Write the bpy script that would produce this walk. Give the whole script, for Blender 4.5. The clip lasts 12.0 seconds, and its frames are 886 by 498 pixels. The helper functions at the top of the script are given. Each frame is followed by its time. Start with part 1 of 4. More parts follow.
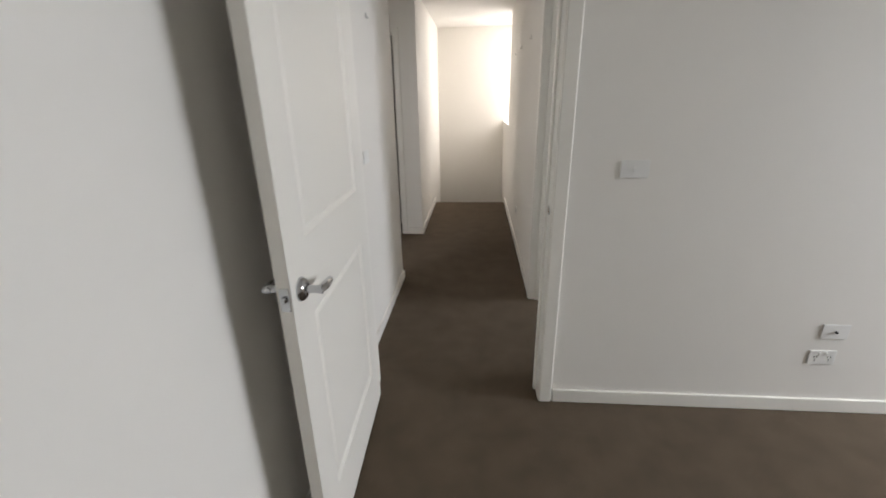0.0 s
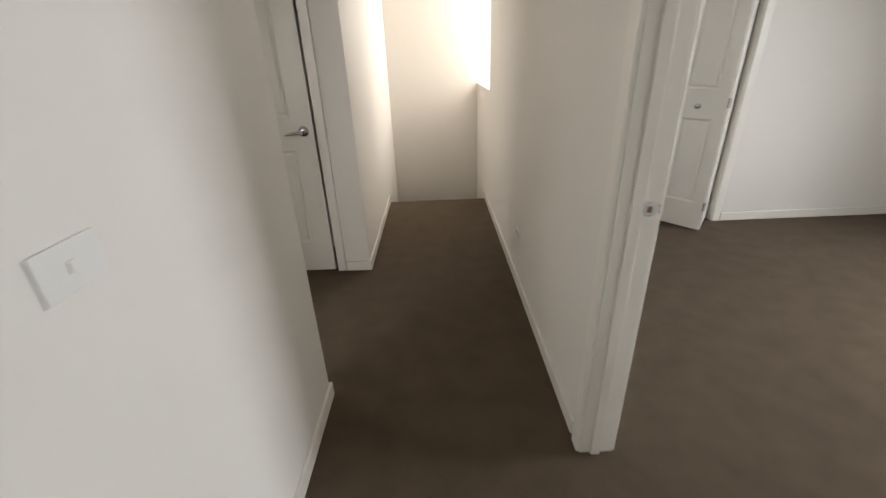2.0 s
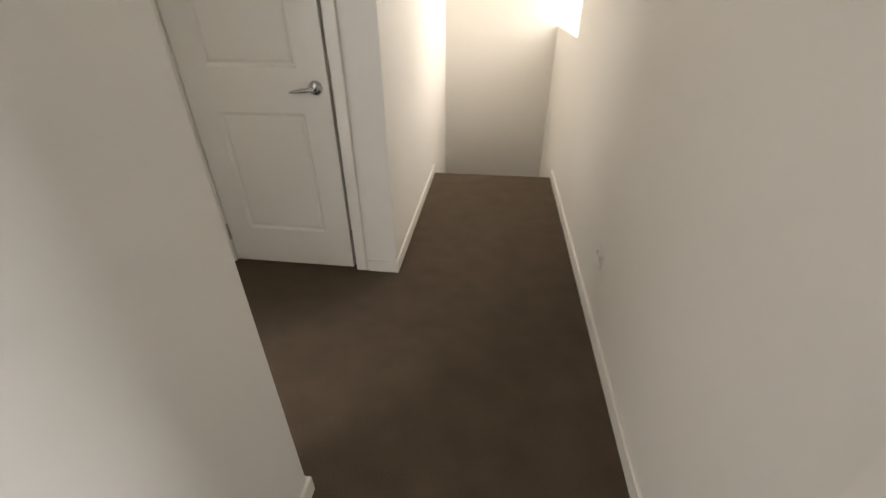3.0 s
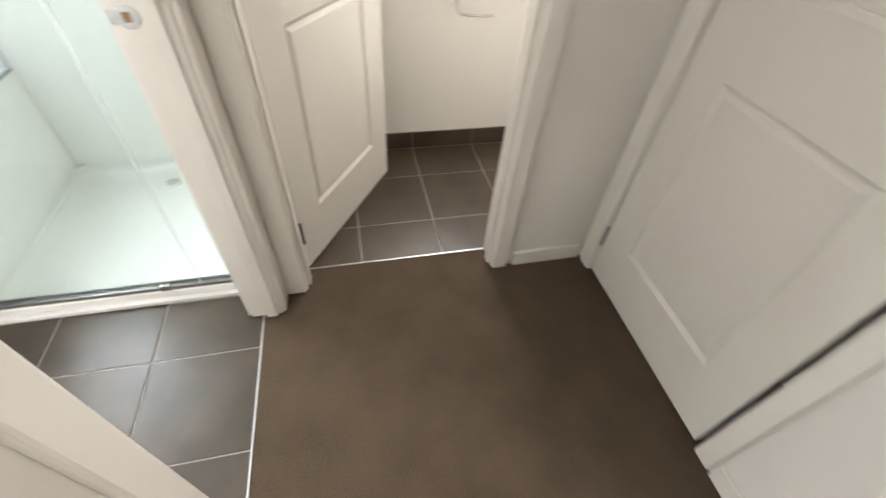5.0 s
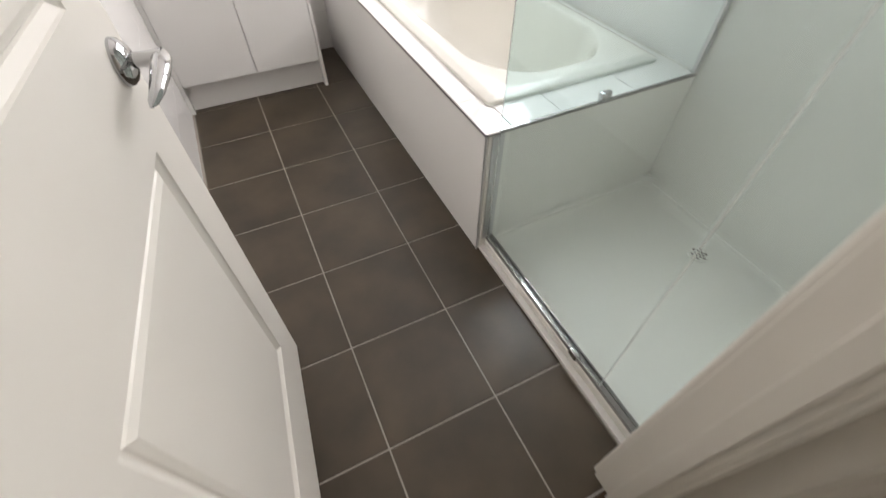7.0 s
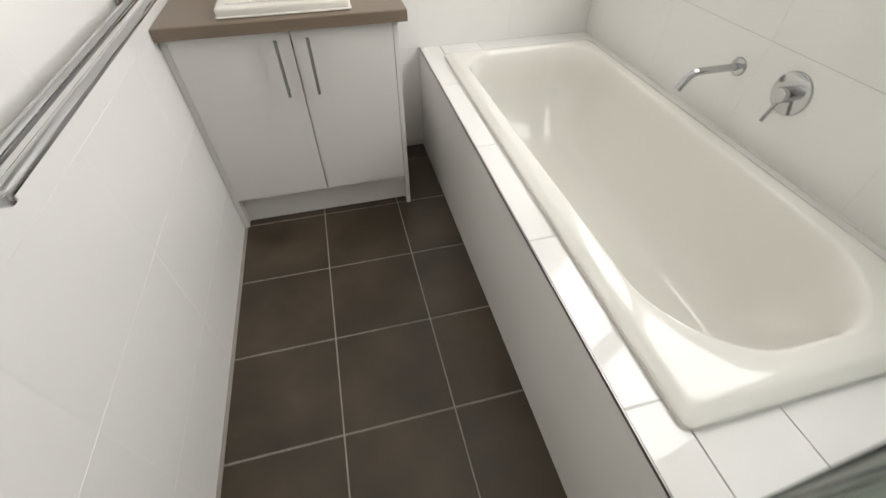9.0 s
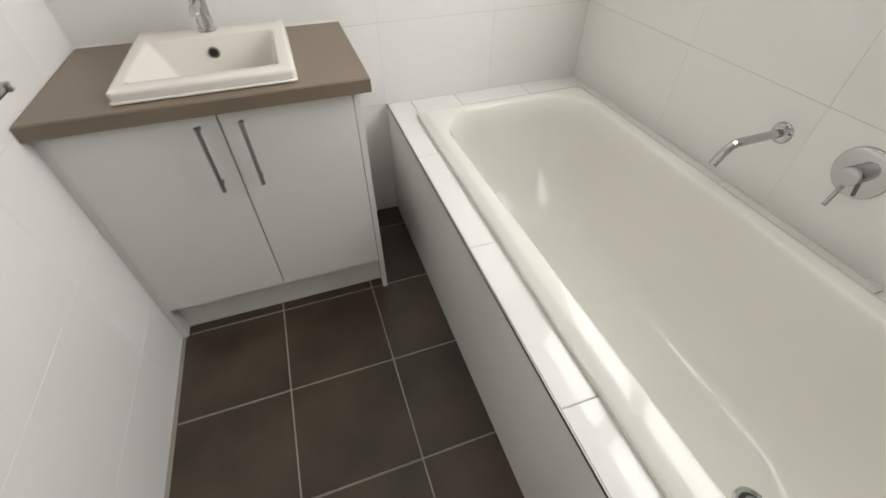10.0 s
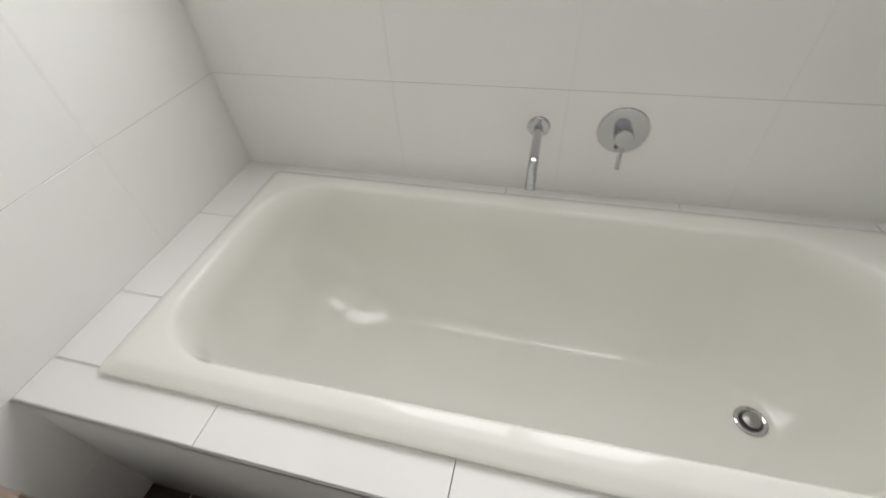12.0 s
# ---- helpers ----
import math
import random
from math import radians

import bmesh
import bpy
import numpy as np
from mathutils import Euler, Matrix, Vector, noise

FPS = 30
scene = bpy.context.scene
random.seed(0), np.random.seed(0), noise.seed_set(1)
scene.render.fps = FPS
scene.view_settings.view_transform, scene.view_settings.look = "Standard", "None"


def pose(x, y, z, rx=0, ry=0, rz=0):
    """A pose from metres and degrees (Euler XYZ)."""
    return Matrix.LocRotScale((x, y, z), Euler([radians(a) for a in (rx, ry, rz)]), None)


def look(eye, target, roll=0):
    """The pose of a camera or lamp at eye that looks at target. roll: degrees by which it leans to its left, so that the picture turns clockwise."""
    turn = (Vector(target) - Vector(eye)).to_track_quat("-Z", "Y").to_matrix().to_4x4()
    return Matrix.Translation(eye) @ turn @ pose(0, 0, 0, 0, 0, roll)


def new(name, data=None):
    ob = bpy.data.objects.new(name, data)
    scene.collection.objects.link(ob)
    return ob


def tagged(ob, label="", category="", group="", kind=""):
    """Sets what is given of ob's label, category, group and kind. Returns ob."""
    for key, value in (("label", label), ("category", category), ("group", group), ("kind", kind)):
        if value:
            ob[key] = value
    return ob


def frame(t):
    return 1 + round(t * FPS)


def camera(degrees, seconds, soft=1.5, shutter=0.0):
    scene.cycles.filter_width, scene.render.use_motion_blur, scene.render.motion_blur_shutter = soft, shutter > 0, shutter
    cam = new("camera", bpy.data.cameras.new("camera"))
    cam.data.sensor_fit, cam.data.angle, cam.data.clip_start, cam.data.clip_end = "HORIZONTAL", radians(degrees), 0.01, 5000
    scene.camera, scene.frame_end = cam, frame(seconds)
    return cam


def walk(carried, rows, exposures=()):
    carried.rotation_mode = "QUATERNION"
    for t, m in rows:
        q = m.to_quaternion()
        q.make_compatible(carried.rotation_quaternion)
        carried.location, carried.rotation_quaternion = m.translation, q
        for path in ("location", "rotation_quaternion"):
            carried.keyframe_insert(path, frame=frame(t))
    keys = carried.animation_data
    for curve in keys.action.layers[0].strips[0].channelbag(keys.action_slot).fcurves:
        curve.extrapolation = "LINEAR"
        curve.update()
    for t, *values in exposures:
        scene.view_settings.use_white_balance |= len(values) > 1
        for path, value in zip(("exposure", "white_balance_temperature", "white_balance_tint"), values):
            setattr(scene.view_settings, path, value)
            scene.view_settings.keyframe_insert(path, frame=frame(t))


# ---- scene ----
cam = camera(93.8, 12.0, 1.45, 0.35)

PATH = [
    (0, (1.444, -2.844, 1.464), (1.286, -0.972, 0.778), -1.1),
    (0.5, (1.42, -2.438, 1.452), (1.414, -0.623, 0.612), -1.1),
    (1, (1.455, -1.988, 1.426), (1.38, -0.164, 0.608), 1.5),
    (1.5, (1.404, -1.508, 1.394), (1.322, 0.354, 0.67), 0.9),
    (2, (1.351, -1.053, 1.413), (1.365, 0.757, 0.562), -2.2),
    (2.5, (1.376, -0.586, 1.405), (1.281, 1.185, 0.485), -2.1),
    (2.7, (1.361, -0.445, 1.401), (1.256, 1.285, 0.403), -1.1),
    (4.3, (1.176, 0.453, 1.302), (0.062, 1.522, 0.031), 5.3),
    (4.5, (1.039, 0.558, 1.305), (-0.136, 1.456, -0.041), 6.9),
    (5, (0.852, 0.72, 1.301), (-0.485, 1.1, -0.137), 4.9),
    (5.5, (0.651, 0.722, 1.285), (-0.657, 0.479, -0.209), 5.3),
    (6, (0.541, 0.675, 1.266), (-0.485, -0.083, -0.274), 4.3),
    (6.5, (0.423, 0.518, 1.254), (-0.335, -0.499, -0.292), 2.0),
    (7, (0.352, 0.361, 1.251), (-0.214, -0.806, -0.271), -0.1),
    (7.5, (0.229, 0.167, 1.256), (-0.173, -1.129, -0.213), -0.2),
    (7.7, (0.209, 0.111, 1.241), (-0.165, -1.234, -0.191), 0.6),
    (9.3, (0.143, -0.669, 1.292), (-0.197, -2.010, -0.152), -0.1),
    (9.5, (0.114, -0.758, 1.282), (-0.25, -2.122, -0.134), -0.2),
    (10, (0.085, -0.946, 1.279), (-0.383, -2.298, -0.119), -0.3),
    (10.5, (0.129, -1.154, 1.291), (-0.564, -2.437, -0.078), -1.4),
    (11, (0.121, -1.311, 1.28), (-0.869, -2.384, -0.087), -0.8),
    (11.5, (-0.009, -1.481, 1.273), (-1.236, -2.299, -0.078), -1.9),
    (12, (-0.078, -1.579, 1.272), (-1.443, -1.987, -0.132), -4.3),
]
EXPOSURES = [(0, 0.05, 6600, 13), (1.5, 0.06, 6750, 13), (2.5, 0.30, 6950, 13), (4.5, 0.93, 7000, 10), (5, 1.15, 6600, 12), (5.5, 0.88, 6850, 15), (6.0, 0.66, 6900, 19), (6.5, 0.30, 6900, 17), (7.0, -0.07, 6950, 15), (7.5, -0.22, 6950, 13), (9.5, -0.65, 6950, 10), (12, -0.9, 6750, 10)]
walk(cam, [(t, look(e, g, r)) for t, e, g, r in PATH], EXPOSURES)

# ---------------------------------------------------------------- light
world = bpy.data.worlds.new("sky_world")
scene.world = world
world.use_nodes = True
_wn = world.node_tree.nodes
_sky = _wn.new("ShaderNodeTexSky")
_sky.sky_type = "NISHITA"
_sky.sun_disc = False
_sky.sun_elevation = radians(38)
_sky.sun_rotation = radians(200)
world.node_tree.links.new(_sky.outputs[0], _wn["Background"].inputs[0])
_wn["Background"].inputs[1].default_value = 0.08


def window_light(name, eye, target, width, height, watts, colour, spread=180):
    """Sky light entering through a window's opening."""
    data = bpy.data.lights.new(name, "AREA")
    data.shape, data.size, data.size_y = "RECTANGLE", width, height
    data.energy, data.color = watts, colour
    data.spread = radians(spread)
    ob = new(name, data)
    ob.matrix_world = look(eye, target)
    return ob


COOL = (0.86, 0.935, 1.0)
NEUTRAL = (1.0, 0.985, 0.965)
WARM = (1.0, 0.972, 0.93)
window_light("window_light_bed", (5.77, -1.75, 1.45), (0.8, -1.75, -1.3), 1.1, 1.2, 68, COOL, 135)
window_light("window_light_bed_two", (5.77, 0.3, 1.5), (1.0, -0.35, -0.1), 1.4, 1.1, 57, (0.85, 0.925, 1.0), 132)
window_light("window_light_stair", (2.80, 3.62, 1.86), (1.3, 3.70, 0.80), 0.70, 1.0, 17, WARM)
# Second stairwell lamp, added to brighten the hall end; its source is unseen.
window_light("added_light_stair_north", (2.42, 4.06, 1.86), (1.75, 3.05, 1.25), 0.66, 1.0, 27, WARM)
for pane_y, pane_w in ((-1.905, 0.60), (-1.20, 0.56)):
    window_light("window_light_bath", (-1.20, pane_y, 1.715), (0, pane_y, 1.40), pane_w, 1.03, 18.5, (0.94, 0.957, 1.0))
window_light("window_light_wc", (-1.24, 1.30, 1.45), (0, 1.30, 1.2), 0.44, 0.74, 10.5, NEUTRAL)

# ---------------------------------------------------------------- materials


def material(name, colour, rough=0.5, metal=0.0, vary=0.06, scale=6.0, bump=0.0, bump_scale=200.0,
             fine=0.0, spec=0.5, coat=0.0, transmission=0.0, per_object=0.0, rough_vary=0.0, island=False):
    m = bpy.data.materials.new(name)
    m.use_nodes = True
    nt = m.node_tree
    b = nt.nodes["Principled BSDF"]
    link = nt.links.new
    b.inputs["Roughness"].default_value = rough
    b.inputs["Metallic"].default_value = metal
    b.inputs["Specular IOR Level"].default_value = spec
    b.inputs["Coat Weight"].default_value = coat
    b.inputs["Transmission Weight"].default_value = transmission
    coord = nt.nodes.new("ShaderNodeNewGeometry")
    n1 = nt.nodes.new("ShaderNodeTexNoise")
    n1.inputs["Scale"].default_value, n1.inputs["Detail"].default_value = scale, 5.0
    n2 = nt.nodes.new("ShaderNodeTexNoise")
    n2.inputs["Scale"].default_value, n2.inputs["Detail"].default_value = bump_scale, 3.0
    for n in (n1, n2):
        link(coord.outputs["Position"], n.inputs["Vector"])
    value = nt.nodes.new("ShaderNodeMath")
    value.operation = "MULTIPLY_ADD"
    link(n1.outputs[0], value.inputs[0])
    value.inputs[1].default_value, value.inputs[2].default_value = 2 * vary, 1 - vary
    last = value.outputs[0]
    if fine:
        f = nt.nodes.new("ShaderNodeMath")
        f.operation = "MULTIPLY_ADD"
        link(n2.outputs[0], f.inputs[0])
        f.inputs[1].default_value, f.inputs[2].default_value = 2 * fine, -fine
        add = nt.nodes.new("ShaderNodeMath")
        link(last, add.inputs[0])
        link(f.outputs[0], add.inputs[1])
        last = add.outputs[0]
    if per_object:
        info = nt.nodes.new("ShaderNodeObjectInfo")
        f = nt.nodes.new("ShaderNodeMath")
        f.operation = "MULTIPLY_ADD"
        link(info.outputs["Random"], f.inputs[0])
        f.inputs[1].default_value, f.inputs[2].default_value = 2 * per_object, -per_object
        add = nt.nodes.new("ShaderNodeMath")
        link(last, add.inputs[0])
        link(f.outputs[0], add.inputs[1])
        last = add.outputs[0]
    mul = nt.nodes.new("ShaderNodeVectorMath")
    mul.operation = "SCALE"
    mul.inputs[0].default_value = colour
    link(last, mul.inputs["Scale"])
    link(mul.outputs[0], b.inputs["Base Color"])
    if rough_vary:
        f = nt.nodes.new("ShaderNodeMath")
        f.operation = "MULTIPLY_ADD"
        link(n1.outputs[0], f.inputs[0])
        f.inputs[1].default_value, f.inputs[2].default_value = 2 * rough_vary, rough - rough_vary
        link(f.outputs[0], b.inputs["Roughness"])
    if bump:
        bp = nt.nodes.new("ShaderNodeBump")
        bp.inputs["Strength"].default_value, bp.inputs["Distance"].default_value = bump, 0.004
        link(n2.outputs[0], bp.inputs["Height"])
        link(bp.outputs[0], b.inputs["Normal"])
    return m


PAINT = material("wall_paint", (0.80, 0.77, 0.72), 0.62, vary=0.025, scale=1.6, bump=0.05, bump_scale=260, rough_vary=0.06)
CEILING = material("ceiling_paint", (0.86, 0.84, 0.81), 0.8, vary=0.02, scale=2)
TRIM = material("gloss_trim_paint", (0.82, 0.79, 0.73), 0.32, vary=0.03, scale=5, bump=0.03, bump_scale=90, rough_vary=0.08)
DOOR = material("door_paint", (0.80, 0.77, 0.71), 0.36, vary=0.025, scale=3, bump=0.03, bump_scale=120, rough_vary=0.06)
CARPET = material("brown_carpet", (0.100, 0.073, 0.050), 0.95, vary=0.32, scale=7, bump=0.9, bump_scale=260, fine=0.7, spec=0.1)
_pile = CARPET.node_tree.nodes["Principled BSDF"]
_pile.inputs["Sheen Weight"].default_value = 0.08
_pile.inputs["Sheen Roughness"].default_value = 0.5
_pile.inputs["Sheen Tint"].default_value = (0.85, 0.72, 0.6, 1.0)
FLOOR_TILE = material("dark_porcelain", (0.061, 0.0445, 0.0285), 0.34, vary=0.9, scale=4.5, bump=0.04, bump_scale=60, per_object=0.07, rough_vary=0.10)
GROUT = material("pale_grout", (0.36, 0.33, 0.29), 0.85, vary=0.2, scale=14)
WALL_TILE = material("white_wall_tile", (0.845, 0.835, 0.81), 0.045, vary=0.012, scale=2, bump=0.006, bump_scale=7, per_object=0.01)
WALL_GROUT = material("white_grout", (0.58, 0.565, 0.54), 0.8, vary=0.1, scale=20)
ACRYLIC = material("cream_acrylic", (0.80, 0.787, 0.73), 0.045, vary=0.02, scale=3, bump=0.008, bump_scale=9)
LINER = material("shower_liner", (0.88, 0.865, 0.815), 0.14, vary=0.015, scale=2)
CERAMIC = material("white_ceramic", (0.82, 0.79, 0.73), 0.05, vary=0.01, scale=4, coat=0.2)
CHROME = material("chrome", (0.50, 0.505, 0.515), 0.06, metal=1.0, vary=0.03, scale=30, rough_vary=0.03)
STEEL = material("brushed_steel", (0.33, 0.32, 0.31), 0.32, metal=1.0, vary=0.08, scale=60)
ALUMINIUM = material("satin_aluminium", (0.62, 0.62, 0.62), 0.35, metal=1.0, vary=0.08, scale=25)
DARK = material("dark_gap", (0.02, 0.02, 0.02), 0.6, vary=0.1)
BRONZE = material("dark_hinge", (0.06, 0.05, 0.045), 0.4, metal=1.0, vary=0.1)
BARE_WOOD = material("bare_timber", (0.30, 0.17, 0.09), 0.7, vary=0.2, scale=60)
BENCH = material("taupe_laminate", (0.215, 0.165, 0.122), 0.38, vary=0.05, scale=8, fine=0.06, bump_scale=500, bump=0.02)
MELAMINE = material("white_melamine", (0.80, 0.785, 0.76), 0.26, vary=0.015, scale=5)
PLASTIC = material("white_plastic", (0.80, 0.79, 0.76), 0.3, vary=0.01)
# Olive-grey wardrobe lining, darkened to carry the wardrobe's shade in its colour.
SHADED_WALL = material("shaded_wardrobe_lining", (0.33, 0.31, 0.255), 0.7, vary=0.05)
GLASS_EDGE = material("glass_edge", (0.72, 0.80, 0.78), 0.3, vary=0.1)
GLASS = material("clear_glass", (0.885, 0.977, 0.985), 0.0, vary=0.0, transmission=1.0)
GLASS.node_tree.nodes["Principled BSDF"].inputs["IOR"].default_value = 1.33
PANE = material("window_glass", (0.95, 0.97, 0.97), 0.0, vary=0.0, transmission=1.0)

# ---------------------------------------------------------------- builders
WORLD = {}


def thing(name, x=0, y=0, z=0, rz=0, label="", category="", group="", kind="", parent=None):
    ob = new(name)
    ob.empty_display_size = 0.1
    ob.matrix_basis = pose(x, y, z, 0, 0, rz)
    WORLD[ob.name] = ob.matrix_basis.copy()
    return tagged(ob, label, category, group, kind)


def part(name, bm, mat, parent=None, label="", local=False, smooth=False):
    """Link a bmesh as one mesh object under a thing or a part; local: in its parent's axes."""
    bmesh.ops.recalc_face_normals(bm, faces=bm.faces)
    me = bpy.data.meshes.new(name)
    bm.to_mesh(me)
    bm.free()
    me.materials.append(mat)
    if smooth:
        me.set_sharp_from_angle(angle=radians(38))
    else:
        me.polygons.foreach_set("use_smooth", [False] * len(me.polygons))
    if smooth:
        me.polygons.foreach_set("use_smooth", [True] * len(me.polygons))
    ob = new(name, me)
    WORLD[ob.name] = Matrix.Identity(4)
    if parent:
        ob.parent = parent
        if local:
            WORLD[ob.name] = WORLD[parent.name].copy()
        else:
            ob.matrix_parent_inverse = WORLD[parent.name].inverted()
    return tagged(ob, label)


def solid(name, bm, mat, label, category, kind="", group="", smooth=False):
    return tagged(part(name, bm, mat, smooth=smooth), label, category, group, kind)


def box(bm, x0, y0, z0, x1, y1, z1, bevel=0.0, segments=2):
    m = Matrix.LocRotScale(((x0 + x1) / 2, (y0 + y1) / 2, (z0 + z1) / 2), None, (abs(x1 - x0), abs(y1 - y0), abs(z1 - z0)))
    made = bmesh.ops.create_cube(bm, size=1, matrix=m)["verts"]
    if bevel:
        edges = list({e for v in made for e in v.link_edges})
        bmesh.ops.bevel(bm, geom=edges, offset=bevel, segments=segments, affect="EDGES", profile=0.5)
    return bm


def boxes(*rows, bevel=0.0):
    bm = bmesh.new()
    for r in rows:
        box(bm, *r, bevel=bevel)
    return bm


def rod(bm, a, b, r0, r1=None, seg=20):
    a, b = Vector(a), Vector(b)
    q = (b - a).to_track_quat("Z", "Y").to_matrix().to_4x4()
    bmesh.ops.create_cone(bm, cap_ends=True, segments=seg, radius1=r0, radius2=r0 if r1 is None else r1, depth=(b - a).length,
                          matrix=Matrix.Translation((a + b) / 2) @ q)
    return bm


def tube(bm, points, radii, seg=14, flat=1.0):
    """A round bar swept along points, with a radius at each; flat squashes it across its second axis."""
    pts = [Vector(p) for p in points]
    rings = []
    side = None
    for i, p in enumerate(pts):
        d = (pts[min(i + 1, len(pts) - 1)] - pts[max(i - 1, 0)]).normalized()
        if side is None:
            side = d.orthogonal().normalized() if abs(d.z) > 0.9 else d.cross(Vector((0, 0, 1))).normalized()
        side = (side - d * side.dot(d)).normalized()
        up = d.cross(side)
        r = radii[i] if isinstance(radii, (list, tuple)) else radii
        rings.append([bm.verts.new(p + side * math.cos(2 * math.pi * k / seg) * r + up * math.sin(2 * math.pi * k / seg) * r * flat) for k in range(seg)])
    for a, b in zip(rings, rings[1:]):
        for k in range(seg):
            bm.faces.new((a[k], a[(k + 1) % seg], b[(k + 1) % seg], b[k]))
    bm.faces.new(rings[0])
    bm.faces.new(rings[-1][::-1])
    return bm


def lathe(bm, profile, m, seg=28):
    """Turn (radius, height) rows round the z axis of m."""
    rings = []
    for r, h in profile:
        rings.append([bm.verts.new(m @ Vector((r * math.cos(2 * math.pi * k / seg), r * math.sin(2 * math.pi * k / seg), h))) for k in range(seg)])
    for a, b in zip(rings, rings[1:]):
        for k in range(seg):
            bm.faces.new((a[k], a[(k + 1) % seg], b[(k + 1) % seg], b[k]))
    bm.faces.new(rings[0])
    bm.faces.new(rings[-1])
    return bm


def rounded(x0, y0, x1, y1, r, z, n=10):
    """The outline of a rectangle with round corners, as points."""
    out = []
    for cx, cy, a in ((x1 - r, y1 - r, 0), (x0 + r, y1 - r, 90), (x0 + r, y0 + r, 180), (x1 - r, y0 + r, 270)):
        for k in range(n + 1):
            t = radians(a + 90 * k / n)
            out.append(Vector((cx + r * math.cos(t), cy + r * math.sin(t), z)))
    return out


def loft(bm, rings, cap_first=False, cap_last=True):
    vs = [[bm.verts.new(p) for p in ring] for ring in rings]
    n = len(vs[0])
    for a, b in zip(vs, vs[1:]):
        for k in range(n):
            bm.faces.new((a[k], a[(k + 1) % n], b[(k + 1) % n], b[k]))
    if cap_first:
        bm.faces.new(vs[0][::-1])
    if cap_last:
        bm.faces.new(vs[-1])
    return bm


# ---------------------------------------------------------------- the large structure
H = 2.45
DH = 2.05   # head of the door openings


def wall(name, rows, label, mat=None):
    return solid(name, boxes(*rows), mat or PAINT, label, "wall", "structure")


wall("wall_west_hall", [(0.7001, -4.6, 0, 0.82, 0.405, H)], "white painted wall between hall and bathroom")
wall("wall_west_stair", [(0.72, 1.755, -2.7, 0.835, 4.1, H)], "white painted wall beside the stairwell")
wall("wall_alcove_north", [(-0.33, 1.655, 0, -0.165, 1.755, H), (0.622, 1.655, 0, 0.835, 1.755, H), (-0.165, 1.655, DH + 0.02, 0.622, 1.755, H)],
     "white painted wall with the cupboard doorway")
wall("wall_bath_north", [(-1.17, 0.306, 0, -0.150, 0.405, H), (0.615, 0.306, 0, 0.706, 0.405, H), (-0.150, 0.306, DH + 0.02, 0.615, 0.405, H)],
     "white painted wall with the bathroom doorway")
wall("wall_wc_east", [(-0.33, 0.405, 0, -0.23, 0.478, H), (-0.33, 1.262, 0, -0.23, 1.655, H), (-0.33, 0.478, DH + 0.02, -0.23, 1.262, H)],
     "white painted wall with the toilet doorway")
BW = (-2.26, -0.88, 1.15, 2.28)    # bathroom window: y0 y1 z0 z1
WW = (1.04, 1.56, 1.04, 1.86)
wall("wall_west_bath", [(-1.30, -2.66, 0, -1.1001, BW[0], H), (-1.30, BW[1], 0, -1.1001, 0.306, H),
                        (-1.30, BW[0], 0, -1.1001, BW[1], BW[2]), (-1.30, BW[0], BW[3], -1.1001, BW[1], H)], "outside wall of the bathroom with a window", WALL_GROUT)
wall("wall_west_wc", [(-1.30, 0.306, 0, -1.17, WW[0], H), (-1.30, WW[1], 0, -1.17, 2.1, H),
                      (-1.30, WW[0], 0, -1.17, WW[1], WW[2]), (-1.30, WW[0], WW[3], -1.17, WW[1], H)], "white painted outside wall of the toilet")
wall("wall_bath_south", [(-1.1001, -2.66, 0, 0.7001, -2.5451, H)], "bathroom end wall behind vanity and bath", WALL_GROUT)
wall("wall_wc_north", [(-1.17, 2.0, 0, -0.23, 2.1, H), (-0.33, 1.755, 0, -0.23, 2.0, H)], "white painted end wall of the toilet")
wall("wall_cupboard_back", [(-0.23, 2.1, 0, 0.72, 2.2, H)], "plain back wall of the linen cupboard")
wall("wall_bed_north", [(0.82, -1.08, 0, 0.894, -0.945, H), (1.788, -1.08, 0, 5.9, -0.945, H), (0.894, -1.08, DH + 0.02, 1.788, -0.945, H)],
     "white painted bedroom wall with the doorway")
wall("wall_bed_south", [(0.706, -4.7, 0, 5.9, -4.6, H)],
     "plain white painted bedroom wall")
wall("wall_bed_east", [(5.8, -4.6, 0, 5.9, -2.35, H), (5.8, -1.15, 0, 5.9, -1.08, H), (5.8, -2.35, 0, 5.9, -1.15, 0.8), (5.8, -2.35, 2.1, 5.9, -1.15, H)], "white painted bedroom wall with a window")
wall("wall_hall_east", [(1.86, -0.945, 0, 1.975, -0.822, H), (1.86, 0.072, 0, 1.975, 2.95, H), (1.86, -0.822, DH + 0.02, 1.975, 0.072, H)], "white painted hall wall with a doorway")
wall("wall_half_stair", [(1.86, 2.95, -2.7, 1.975, 4.1, 1.10)], "white painted half wall beside the stairs")
wall("wall_bed_two_north", [(1.975, 2.31, 0, 2.20, 2.41, H), (3.762, 2.31, 0, 5.8, 2.41, H), (2.20, 2.31, DH + 0.02, 3.762, 2.41, H)],
     "white painted wall with the wardrobe opening")
wall("wall_bed_two_east", [(5.8, -0.945, 0, 5.9, -0.45, H), (5.8, 1.05, 0, 5.9, 2.41, H), (5.8, -0.45, 0, 5.9, 1.05, 0.9), (5.8, -0.45, 2.1, 5.9, 1.05, H)],
     "white painted wall of the second bedroom with a window")
wall("wall_wardrobe_back", [(1.975, 2.95, 0, 3.9, 3.05, H), (3.80, 2.41, 0, 3.9, 2.95, H)], "wardrobe back wall with shade put into its lining colour", SHADED_WALL)
